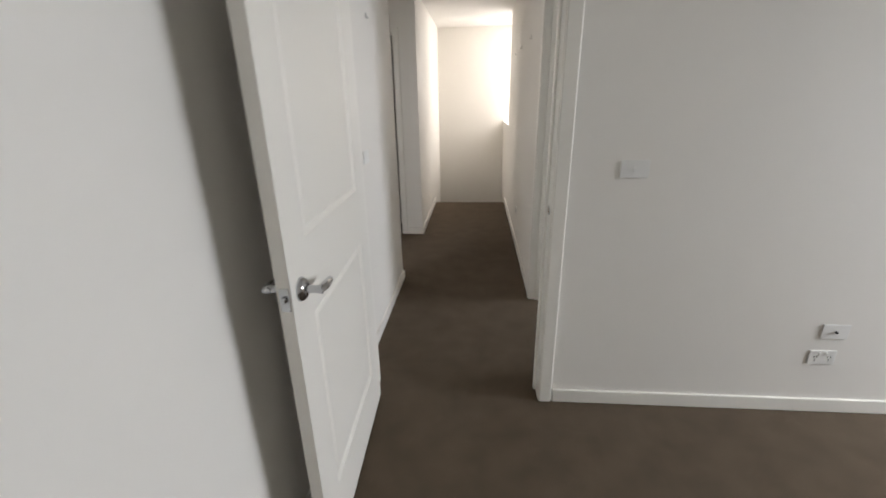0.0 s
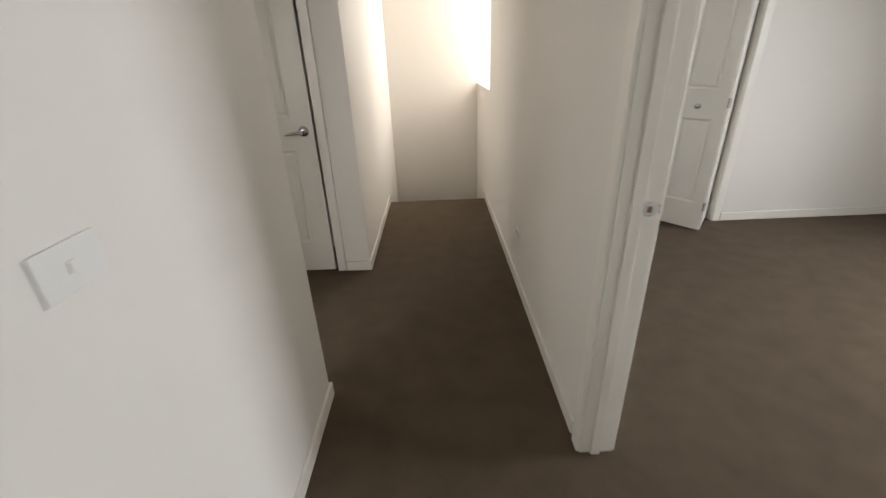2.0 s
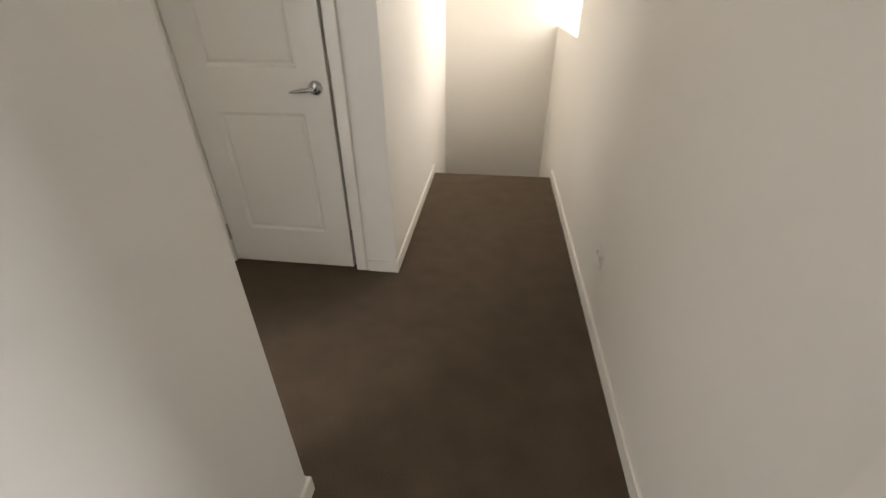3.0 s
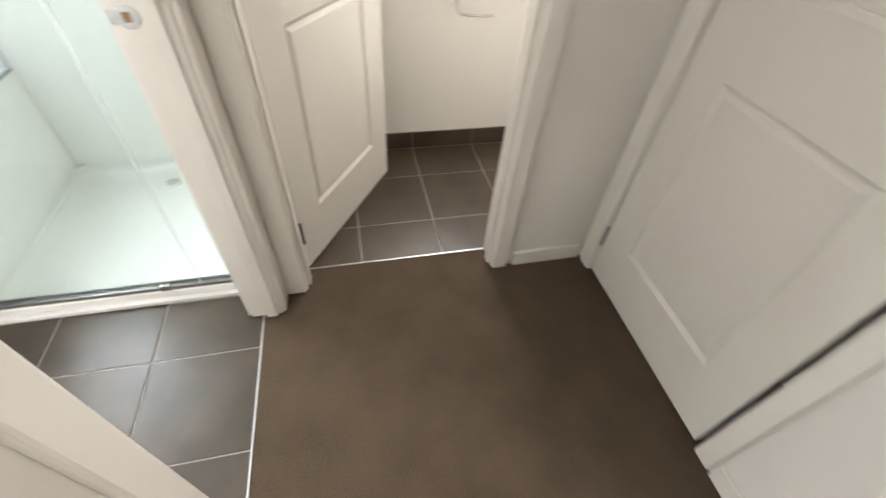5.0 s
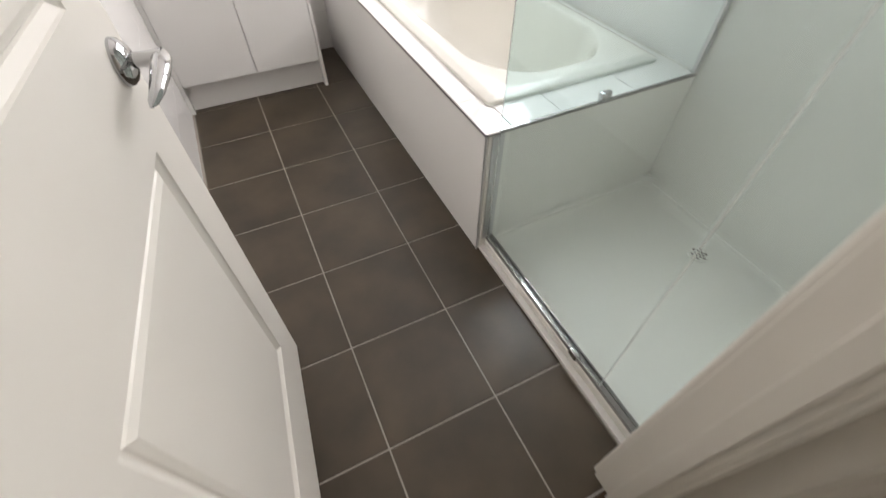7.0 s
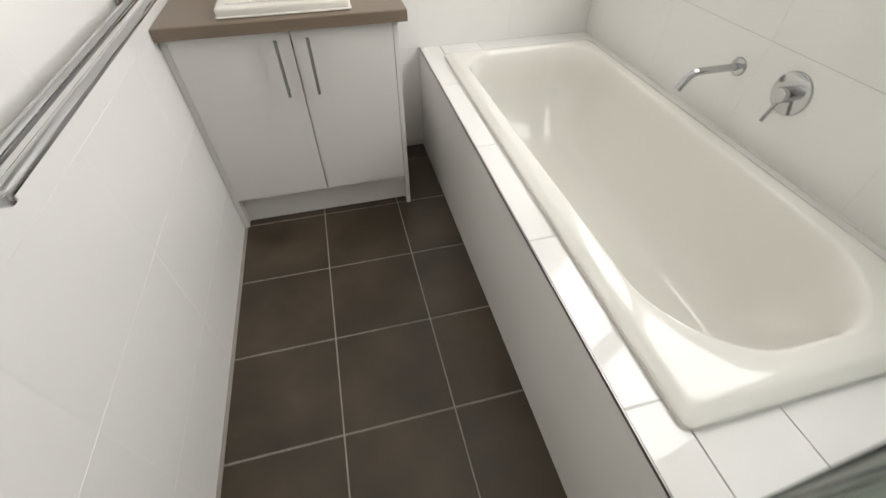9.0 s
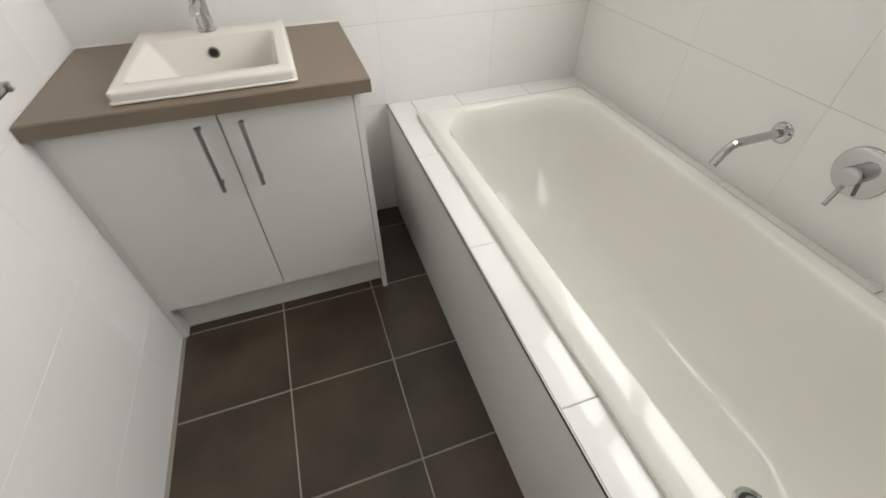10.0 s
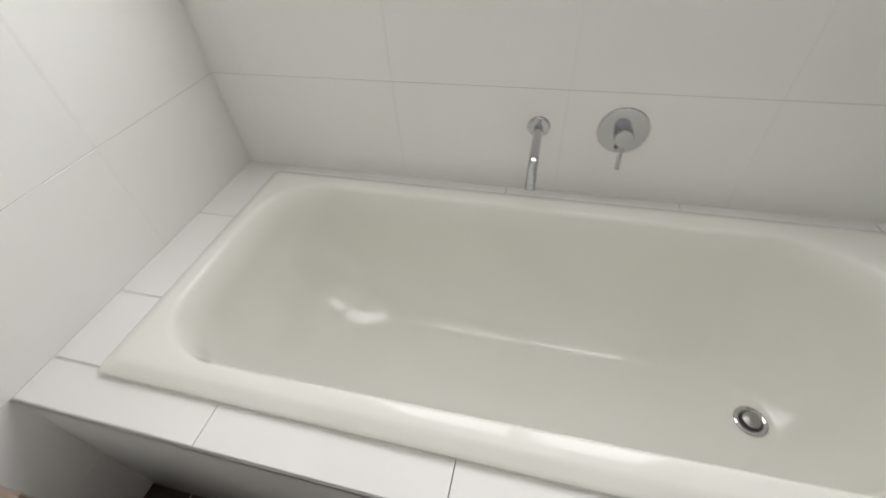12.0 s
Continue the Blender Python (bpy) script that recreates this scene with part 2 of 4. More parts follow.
wall("wall_stair_north", [(0.72, 4.1, -2.7, 2.06, 4.2, H), (2.78, 4.1, -2.7, 3.0, 4.2, H), (2.06, 4.1, -2.7, 2.78, 4.2, 1.32), (2.06, 4.1, 2.40, 2.78, 4.2, H)], "bright white stairwell end wall with an added window")
wall("wall_stair_south", [(1.975, 3.05, -2.7, 3.0, 3.15, H)], "white stairwell side wall")
wall("wall_stair_east", [(2.9, 3.15, -2.7, 3.0, 3.22, H), (2.9, 4.02, -2.7, 3.0, 4.1, H), (2.9, 3.22, -2.7, 3.0, 4.02, 1.32), (2.9, 3.22, 2.40, 3.0, 4.02, H)],
     "white stairwell wall with a tall window")
solid("ceiling", boxes((-1.32, -4.72, H, 5.92, 4.22, H + 0.12)), CEILING, "flat white painted ceiling", "ceiling", "structure")

solid("floor_carpet", boxes((0.706, -4.7, -0.12, 5.9, -0.945, 0), (0.706, -0.945, -0.12, 5.9, 2.95, 0), (0.72, 2.95, -0.12, 1.86, 3.185, 0), (-0.33, 0.345, -0.12, 0.706, 2.15, 0)), CARPET,
      "brown-grey cut pile carpet", "carpet", "structure")
bm = bmesh.new()
tube(bm, [(0.835, 3.185, -0.018), (1.86, 3.185, -0.018)], 0.018, 12)
solid("stair_nosing", bm, CARPET, "rounded carpeted nosing at the stair head", "stair nosing", "structure", smooth=True)
steps = thing("staircase", 1.33, 3.155, -0.9, label="carpeted stairs dropping below the hall floor", category="stairs", kind="structure")
for i in range(4):
    part("tread", boxes((0.836, 3.204 + 0.223 * i, -0.18 * (i + 2), 1.859, 3.204 + 0.223 * (i + 1), -0.18 * (i + 1)), bevel=0.01), CARPET, steps)
solid("lower_floor", boxes((0.72, 3.15, -2.8, 3.0, 4.2, -2.7)), CARPET, "carpeted floor of the storey below", "floor", "structure")


def skirting(name, rows, h=0.074):
    """White skirting boards: x0 y0 x1 y1 of each board's footprint."""
    bm = bmesh.new()
    for x0, y0, x1, y1 in rows:
        box(bm, x0, y0, 0.001, x1, y1, h, bevel=0.004)
    return solid(name, bm, TRIM, "white painted timber skirting board", "skirting", "structure")


skirting("baseboard_hall_west", [(0.82, -0.94, 0.834, 0.419)])
skirting("baseboard_alcove_south", [(0.667, 0.405, 0.82, 0.419)])
skirting("baseboard_alcove_north", [(0.672, 1.641, 0.849, 1.655)])
skirting("baseboard_stair_west", [(0.835, 1.655, 0.849, 3.19)])
skirting("baseboard_hall_east", [(1.846, 0.14, 1.86, 3.19)])
skirting("baseboard_wc_east", [(-0.23, 1.33, -0.216, 1.64)])
skirting("baseboard_bed_north", [(1.836, -1.094, 5.8, -1.08)])
skirting("baseboard_bed_west", [(0.82, -4.6, 0.834, -1.085)])
skirting("baseboard_bed_east", [(5.786, -4.6, 5.8, -1.095)])
skirting("baseboard_bed_south", [(0.835, -4.6, 5.786, -4.586)])
skirting("baseboard_bed_two_north", [(3.815, 2.296, 5.8, 2.31)])
skirting("baseboard_bed_two_east", [(5.786, -0.93, 5.8, 2.295)])
skirting("baseboard_bed_two_west", [(1.975, 0.14, 1.989, 2.30)])


def door_frame(name, axis, a0, a1, w0, w1, label, stop=None, sides=(1, 1), corner=0.064, proud=0.018):
    """Jambs, head, stops and architraves round a doorway a0..a1 (clear) along axis, in a wall w0..w1."""
    top = thing(name, label=label, category="door frame", kind="structure")

    def put(part_name, u0, v0, z0, u1, v1, z1, bevel=0.002):
        bm = bmesh.new()
        if axis == "x":
            box(bm, u0, v0, z0, u1, v1, z1, bevel=bevel)
        else:
            box(bm, v0, u0, z0, v1, u1, z1, bevel=bevel)
        part(part_name, bm, TRIM, top)
    e = 0.004
    put("jamb", a0 - 0.0195, w0 - e, 0.001, a0, w1 + e, DH)
    put("jamb", a1, w0 - e, 0.001, a1 + 0.0195, w1 + e, DH)
    put("head", a0 - 0.0195, w0 - e, DH, a1 + 0.0195, w1 + e, DH + 0.0195)
    if stop is not None:
        put("door_stop", a0, stop, 0.001, a0 + 0.011, stop + 0.036, DH - 0.012)
        put("door_stop", a1 - 0.011, stop, 0.001, a1, stop + 0.036, DH - 0.012)
        put("door_stop", a0, stop, DH - 0.011, a1, stop + 0.036, DH)
    for on, v0, v1 in ((sides[0], w0 - proud, w0), (sides[1], w1, w1 + proud)):
        if on:
            put("architrave", a0 - (corner if v0 == w1 else 0.064), v0, 0.001, a0 - 0.006, v1, DH + 0.066, 0.006)
            put("architrave", a1 + 0.003, v0, 0.001, a1 + 0.064, v1, DH + 0.066, 0.006)
            put("architrave", a0 - 0.005, v0, DH + 0.007, a1 + 0.005, v1, DH + 0.065, 0.005)
    return top


door_frame("door_frame_bed", "x", 0.915, 1.766, -1.08, -0.945, "white painted timber bedroom door frame", -1.002)
door_frame("door_frame_bed_two", "y", -0.80, 0.05, 1.86, 1.975, "white painted timber frame of second bedroom", 1.894)
door_frame("door_frame_bath", "x", -0.130, 0.595, 0.306, 0.405, "white painted timber bathroom door frame", 0.356, corner=0.0995)
door_frame("door_frame_wc", "y", 0.50, 1.24, -0.33, -0.23, "white painted timber toilet door frame", -0.285, corner=0.0765)
door_frame("door_frame_cupboard", "x", -0.143, 0.60, 1.655, 1.755, "white painted timber cupboard door frame", proud=0.012)

# ---------------------------------------------------------------- doors


def panel_face(bm, w, z0, z1, y, sign, stile, panels):
    """One face of a moulded door with recessed panels; sign: the way that it faces along y."""
    xs = [0, stile, w - stile, w]
    zs = [z0]
    for a, b in panels:
        zs += [a, b]
    zs.append(z1)
    grid = [[bm.verts.new((x, y, z)) for x in xs] for z in zs]
    inner = []
    for i in range(len(zs) - 1):
        for j in range(3):
            f = bm.faces.new((grid[i][j], grid[i][j + 1], grid[i + 1][j + 1], grid[i + 1][j]))
            f.normal_update()
            if f.normal.y * sign < 0:
                f.normal_flip()
            if j == 1 and i % 2 == 1:
                inner.append(f)
    for f in inner:
        for thick, depth in ((0.004, -0.003), (0.016, -0.007), (0.006, 0.0), (0.004, 0.0025), (0.014, 0.004)):
            bmesh.ops.inset_individual(bm, faces=[f], thickness=thick, depth=depth)


def lever(parent, x, z, y, sign, toward, local=True):
    """Round rose, neck and curved lever; sign: out of the face along y; toward: along x."""
    bm = bmesh.new()
    m = Matrix.Translation((x, y, z)) @ (Euler((radians(-90 * sign), 0, 0)).to_matrix().to_4x4())
    lathe(bm, [(0.033, 0), (0.033, 0.004), (0.0315, 0.008), (0.026, 0.0135), (0.0185, 0.0175), (0.012, 0.019)], m)
    rose = part("rose", bm, CHROME, parent, "chrome rose", local=local, smooth=True)
    bm = bmesh.new()
    lathe(bm, [(0.011, 0.012), (0.0105, 0.046), (0.0125, 0.05), (0.0125, 0.058)], m, 18)
    o = sign
    pts = [(x - 0.012 * toward, y + 0.053 * o, z), (x + 0.01 * toward, y + 0.055 * o, z), (x + 0.035 * toward, y + 0.055 * o, z - 0.002),
           (x + 0.06 * toward, y + 0.053 * o, z - 0.005), (x + 0.085 * toward, y + 0.05 * o, z - 0.009), (x + 0.105 * toward, y + 0.045 * o, z - 0.013), (x + 0.115 * toward, y + 0.042 * o, z - 0.015)]
    tube(bm, pts, [0.010, 0.0138, 0.0138, 0.0122, 0.010, 0.0072, 0.002], 14, 0.75)
    part("lever_handle", bm, CHROME, parent, "chrome lever handle", local=local, smooth=True)


def panel_door(name, x, y, rz, w, label, thick=0.036, handles=(1, -1), hinge_side=1, z0=0.012, latch=True, hinge_metal=None, mid_rail=(0.88, 1.085), handle_z=1.0, stile=0.135, hinges=(0.20, 1.80)):
    """A two panel door hung at (x, y); its leaf runs along its own x axis, its faces look along -y and +y."""
    top = thing(name, x, y, z0, rz, label=label, category="door")
    h = 2.03 - z0
    bm = bmesh.new()
    panels = [(0.235 - z0, mid_rail[0] - z0), (mid_rail[1] - z0, 1.88 - z0)]
    panel_face(bm, w, 0, h, 0, -1, stile, panels)
    panel_face(bm, w, 0, h, thick, 1, stile, panels)
    box(bm, 0.0, 0.0008, 0.0, w, thick - 0.0008, 0.0016)
    for u0, u1, v0, v1 in ((0, 0.0016, 0, h), (w - 0.0016, w, 0, h), (0, w, h - 0.0016, h)):
        box(bm, u0, 0.0004, v0, u1, thick - 0.0004, v1)
    part("leaf", bm, DOOR, top, local=True)
    for s in handles:
        lever(top, w - 0.062, handle_z - z0, 0 if s < 0 else thick, s, -1)
    if latch:
        bm = boxes((w - 0.0005, 0.006, handle_z - 0.034 - z0, w + 0.0015, thick - 0.006, handle_z + 0.030 - z0), bevel=0.0006)
        plate = part("latch_plate", bm, CHROME, top, "chrome latch plate", local=True)
        bm = boxes((w + 0.001, 0.012, handle_z - 0.008 - z0, w + 0.010, thick - 0.012, handle_z + 0.008 - z0), bevel=0.003)
        part("latch_bolt", bm, CHROME, plate, local=True)
    for z in hinges:
        bm = bmesh.new()
        yk = -0.006 if hinge_side < 0 else thick + 0.006
        rod(bm, (-0.004, yk, z - 0.05 - z0), (-0.004, yk, z + 0.05 - z0), 0.0062, seg=12)
        box(bm, -0.0025, min(yk, thick * 0.15), z - 0.05 - z0, -0.0008, max(yk, thick * 0.85), z + 0.05 - z0)
        part("hinge", bm, hinge_metal or STEEL, top, "metal butt hinge", local=True)
    return top


panel_door("bedroom_door", 0.919, -1.099, -87.6, 0.858, "white two panel bedroom door standing open", hinge_side=-1, mid_rail=(0.90, 1.12))
panel_door("second_bedroom_door", 1.982, -0.794, -6, 0.838, "white two panel door open into second bedroom", hinge_side=1)
panel_door("bathroom_door", 0.572, 0.2845, -95.5, 0.712, "white two panel bathroom door standing open", hinge_side=1, mid_rail=(0.868, 1.066), handle_z=0.976, stile=0.126, hinges=(0.16, 1.80))
panel_door("toilet_door", -0.336, 0.505, 147.5, 0.725, "white two panel toilet door standing ajar", hinge_side=-1, hinge_metal=BRONZE)
panel_door("cupboard_door", -0.138, 1.664, -0.5, 0.719, "white two panel linen cupboard door, barely ajar", handles=(-1,), hinge_side=-1, latch=False)


def strike_plate(x, y, z, nx, ny, side):
    """Chrome strike with a curved lip and a bolt hole on a jamb that faces (nx, ny)."""
    top = thing("strike_plate", x, y, z, label="small chrome strike plate on the door jamb", category="strike plate", group="strike plates")
    ang = math.degrees(math.atan2(ny, nx))
    m = pose(x, y, z, 0, 0, ang)
    bm = bmesh.new()
    lathe(bm, [(0.0215, 0.0004), (0.0215, 0.0016), (0.020, 0.0022), (0.001, 0.0022)], Euler((0, radians(90), 0)).to_matrix().to_4x4(), 24)
    box(bm, 0.0006, side * 0.012, -0.013, 0.0024, side * 0.030, 0.013, bevel=0.0008)
    tube(bm, [(0.0012, side * 0.029, -0.013), (0.0012, side * 0.029, 0.013)], 0.0022, 10)
    bm.transform(m)
    part("plate", bm, CHROME, top, smooth=True)
    bm = boxes((0.0016, -0.0075, -0.0095, 0.0026, 0.0065, 0.0095), bevel=0.0004)
    bm.transform(m)
    part("bolt_hole", bm, BARE_WOOD, top, "bolt hole showing bare timber")


strike_plate(1.766, -1.022, 0.985, -1, 0, 1)
strike_plate(1.952, 0.05, 0.992, 0, -1, 1)
strike_plate(-0.130, 0.330, 1.0, 1, 0, -1)
strike_plate(-0.303, 1.24, 1.0, 0, -1, -1)


def wall_plate(name, x, y, z, nx, ny, label, kind_of, w=0.116, h=0.074):
    top = thing(name, x, y, z, label=label, category=name.replace("_", " "))
    m = pose(x, y, z, 0, 0, math.degrees(math.atan2(ny, nx)))
    bm = boxes((0.0005, -w / 2, -h / 2, 0.0055, w / 2, h / 2), bevel=0.0024)
    bm.transform(m)
    part("cover_plate", bm, PLASTIC, top)
    if kind_of == "switch":
        bm = boxes((0.005, -0.007, -0.010, 0.0085, 0.007, 0.010), bevel=0.002)
        bm.transform(m)
        part("rocker", bm, PLASTIC, top)
    elif kind_of == "aerial":
        bm = bmesh.new()
        rod(bm, (0.006, 0, 0), (0.014, 0, 0), 0.006, seg=14)
        bm.transform(m)
        part("socket", bm, DARK, top, "dark aerial socket")
    else:
        for s in (-1, 1):
            bm = bmesh.new()
            box(bm, 0.0055, s * 0.030 - 0.0012, -0.018, 0.0068, s * 0.030 + 0.0012, -0.008)
            box(bm, 0.0055, s * 0.030 - 0.007, 0.0, 0.0068, s * 0.030 - 0.005, 0.009)
            box(bm, 0.0055, s * 0.030 + 0.005, 0.0, 0.0068, s * 0.030 + 0.007, 0.009)
            bm.transform(m)
            part("pin_slots", bm, DARK, top)
            bm = boxes((0.0055, s * 0.014 - 0.005, 0.014, 0.009, s * 0.014 + 0.005, 0.027), bevel=0.001)
            bm.transform(m)
            part("rocker", bm, PLASTIC, top)
    return top


wall_plate("light_switch", 2.09, -1.08, 1.175, 0, -1, "white light switch on the bedroom wall", "switch")
wall_plate("light_switch", 0.82, -0.515, 1.158, 1, 0, "white light switch on the hall wall", "switch")
wall_plate("aerial_socket", 3.066, -1.08, 0.438, 0, -1, "white aerial socket above the power point", "aerial")
wall_plate("power_point", 3.045, -1.08, 0.302, 0, -1, "white double power point on bedroom wall", "power")
wall_plate("power_point", 1.86, 1.41, 0.345, -1, 0, "white double power point on hall wall", "power")


def picture_hook(x, y, z, nx):
    bm = bmesh.new()
    box(bm, x, y - 0.006, z - 0.014, x + nx * 0.004, y + 0.006, z + 0.014, bevel=0.001)
    tube(bm, [(x + nx * 0.003, y, z - 0.010), (x + nx * 0.012, y, z - 0.014), (x + nx * 0.014, y, z - 0.004)], 0.003, 8)
    return solid("picture_hook", bm, STEEL, "small grey picture hook on the wall", "hook", group="picture hooks", smooth=True)


for hy in (0.79, 1.50, 2.11):
    picture_hook(1.86, hy, 1.895, -1)
picture_hook(0.82, -0.278, 1.90, 1)


def window(name, axis, wallpos, a0, a1, z0, z1, mid, label, half=0.02):
    """A sliding aluminium window: wallpos is the middle of its depth."""
    top = thing(name, label=label, category="window", kind="structure")

    def put(n, u0, u1, q0, q1, d, mat):
        bm = bmesh.new()
        if axis == "y":
            box(bm, wallpos - d, u0, q0, wallpos + d, u1, q1, bevel=0.002)
        else:
            box(bm, u0, wallpos - d, q0, u1, wallpos + d, q1, bevel=0.002)
        return part(n, bm, mat, top)
    f = 0.04
    put("frame_stile", a0, a0 + f, z0, z1, 0.03, ALUMINIUM)
    put("frame_stile", a1 - f, a1, z0, z1, 0.03, ALUMINIUM)
    put("frame_rail", a0 + f, a1 - f, z0, z0 + f, 0.03, ALUMINIUM)
    put("frame_rail", a0 + f, a1 - f, z1 - f, z1, 0.03, ALUMINIUM)
    put("mullion", mid - half, mid + half, z0 + f, z1 - f, 0.022, ALUMINIUM)
    for u0, u1 in ((a0 + f, mid - half), (mid + half, a1 - f)):
        g = put("pane", u0, u1, z0 + f, z1 - f, 0.003, PANE)
        g.visible_shadow = False
    return top


window("window_bath", "y", -1.262, BW[0], BW[1], BW[2], BW[3], -1.54, "white framed sliding bathroom window", 0.06)
window("window_wc", "y", -1.272, WW[0], WW[1], WW[2], WW[3], 1.30, "small framed toilet window")
window("window_bed", "y", 5.86, -2.35, -1.15, 0.8, 2.1, -1.75, "wide bedroom window in a metal frame")
window("window_bed_two", "y", 5.86, -0.45, 1.05, 0.9, 2.1, 0.3, "wide window of the second bedroom")
# Unseen north window, added to go with the second stairwell lamp.
window("added_window_stair_north", "x", 4.16, 2.06, 2.78, 1.32, 2.40, 2.42, "added tall stairwell window, out of view beside the stairs")
window("window_stair", "y", 2.96, 3.22, 4.02, 1.32, 2.40, 3.62, "tall stairwell window")

# ---------------------------------------------------------------- bathroom: bath
bath = thing("bathtub", -0.685, -1.545, 0.0, label="cream acrylic inset bath in a tiled hob", category="bathtub")
X0, X1, Y0, Y1 = -1.047, -0.315, -2.412, -0.675
bm = bmesh.new()
ZR = 0.548


def tub_ring(ix0, ix1, iy0, iy1, r, z):
    """One level of the tub; the well tapers towards its drain end."""
    x0, x1, y0, y1 = X0 + ix0, X1 - ix1, Y0 + iy0, Y1 - iy1
    if r < 0.05:
        return rounded(x0, y0, x1, y1, r, z, 12)
    ring = []
    wide = min(1.42 * r, 0.49 * (x1 - x0))
    for cx, cy, a, q in ((x1, y1, 0, wide), (x0, y1, 90, wide), (x0, y0, 180, r), (x1, y0, 270, r)):
        cx += -q if cx == x1 else q
        cy += -q if cy == y1 else q
        for k in range(13):
            t = radians(a + 90 * k / 12)
            ring.append((cx + q * math.cos(t), cy + q * math.sin(t), z))
    mid = (X0 + X1) / 2
    return [(mid + (p[0] - mid) * (1 - 0.15 * max(0, (p[1] + 1.3) / 0.53) ** 2), p[1] + (0.018 if p[1] > -1.3 else -0.012) * (1 - ((p[0] - mid) / 0.31) ** 2), p[2]) for p in ring]


loft(bm, [tub_ring(0, 0, 0, 0, 0.022, 0.5255), tub_ring(0, 0, 0, 0, 0.022, ZR - 0.012), tub_ring(0.002, 0.002, 0.002, 0.002, 0.022, ZR - 0.0095),
          tub_ring(0.007, 0.007, 0.007, 0.007, 0.022, ZR - 0.007), tub_ring(0.022, 0.022, 0.022, 0.024, 0.028, ZR - 0.0008), tub_ring(0.028, 0.028, 0.028, 0.030, 0.034, ZR + 0.0013),
          tub_ring(0.034, 0.034, 0.034, 0.036, 0.040, ZR + 0.002), tub_ring(0.054, 0.054, 0.059, 0.094, 0.155, ZR + 0.002), tub_ring(0.060, 0.060, 0.065, 0.101, 0.155, ZR + 0.0002),
          tub_ring(0.065, 0.065, 0.070, 0.106, 0.155, ZR - 0.005), tub_ring(0.068, 0.068, 0.075, 0.110, 0.155, ZR - 0.013), tub_ring(0.072, 0.072, 0.082, 0.114, 0.155, ZR - 0.03)]
     + [tub_ring(0.077 + 0.173 * u, 0.077 + 0.173 * u, 0.092 + 0.33 * u, 0.119 + 0.16 * u, 0.155 - 0.05 * u, 0.158 + 0.33 * v)
        for u, v in ((1 - math.cos(radians(a)), 1 - math.sin(radians(a))) for a in range(0, 91, 6))])
part("tub_shell", bm, ACRYLIC, bath, smooth=True)
bm = bmesh.new()
DX, DY = -0.689, -0.968
lathe(bm, [(0.040, 0), (0.040, 0.003), (0.036, 0.0052), (0.030, 0.004), (0.027, 0.001)], Matrix.Translation((DX, DY, 0.1585)))
waste = part("waste_ring", bm, CHROME, bath, "chrome waste ring", smooth=True)
bm = bmesh.new()
rod(bm, (DX, DY, 0.159), (DX, DY, 0.1608), 0.0275)
part("waste_opening", bm, DARK, waste, "dark waste opening")
bm = bmesh.new()
lathe(bm, [(0.0215, 0), (0.0215, 0.002), (0.018, 0.0035), (0.003, 0.004)], Matrix.Translation((DX - 0.003, DY + 0.003, 0.1612)) @ Euler((radians(7), radians(6), 0)).to_matrix().to_4x4())
part("plug", bm, STEEL, waste, "dull metal pop-up plug", smooth=True)

hob = thing("bath_hob", -0.665, -1.545, 0, label="white tiled hob around the bath with metal edge", category="bath hob")
part("hob_front", boxes((-0.240, -2.548, 0.001, -0.2305, -0.545, 0.5165), bevel=0.001), WALL_TILE, hob, "plain white tiled bath front")
part("hob_end", boxes((-1.106, -0.549, 0.001, -0.242, -0.5405, 0.516)), LINER, hob)
part("hob_core", boxes((-0.320, -2.545, 0.001, -0.2405, -0.55, 0.5155), (-1.10, -0.68, 0.001, -0.32, -0.55, 0.5155), (-1.10, -2.545, 0.001, -0.32, -2.40, 0.5155), (-1.10, -2.40, 0.001, -1.05, -0.68, 0.5155)), WALL_GROUT, hob)
part("edge_trim", boxes((-0.2335, -2.548, 0.5167, -0.2285, -0.541, 0.5262), bevel=0.001), STEEL, hob, "thin metal edge trim")
part("corner_trim", boxes((-0.2335, -0.5435, 0.001, -0.2285, -0.5385, 0.5166), bevel=0.001), ALUMINIUM, hob, "thin metal corner trim")
part("end_trim", boxes((-1.10, -0.5435, 0.5167, -0.2337, -0.5385, 0.5262), bevel=0.001), STEEL, hob, "thin metal edge trim")
cuts = [-2.548, -2.121, -1.655, -1.198, -0.741, -0.545]
for a, b in zip(cuts, cuts[1:]):
    part("tile", boxes((-0.329, a + 0.0008, 0.516, -0.234, b - 0.0008, 0.525), bevel=0.0012), WALL_TILE, hob)
cuts = [-2.40, -2.13, -1.671, -1.198, -0.741]
for a, b in zip(cuts, cuts[1:]):
    part("tile", boxes((-1.0992, a + 0.0008, 0.516, -1.035, b - 0.0008, 0.525), bevel=0.0012), WALL_TILE, hob)
cuts = [-1.098, -0.823, -0.519, -0.331]
for a, b in zip(cuts, cuts[1:]):
    part("tile", boxes((a + 0.0012, -2.548, 0.516, b - 0.0008, -2.402, 0.525), bevel=0.0012), WALL_TILE, hob)
    part("tile", boxes((a + 0.0012, -0.739, 0.516, b - 0.0012, -0.545, 0.525), bevel=0.0012), WALL_TILE, hob)

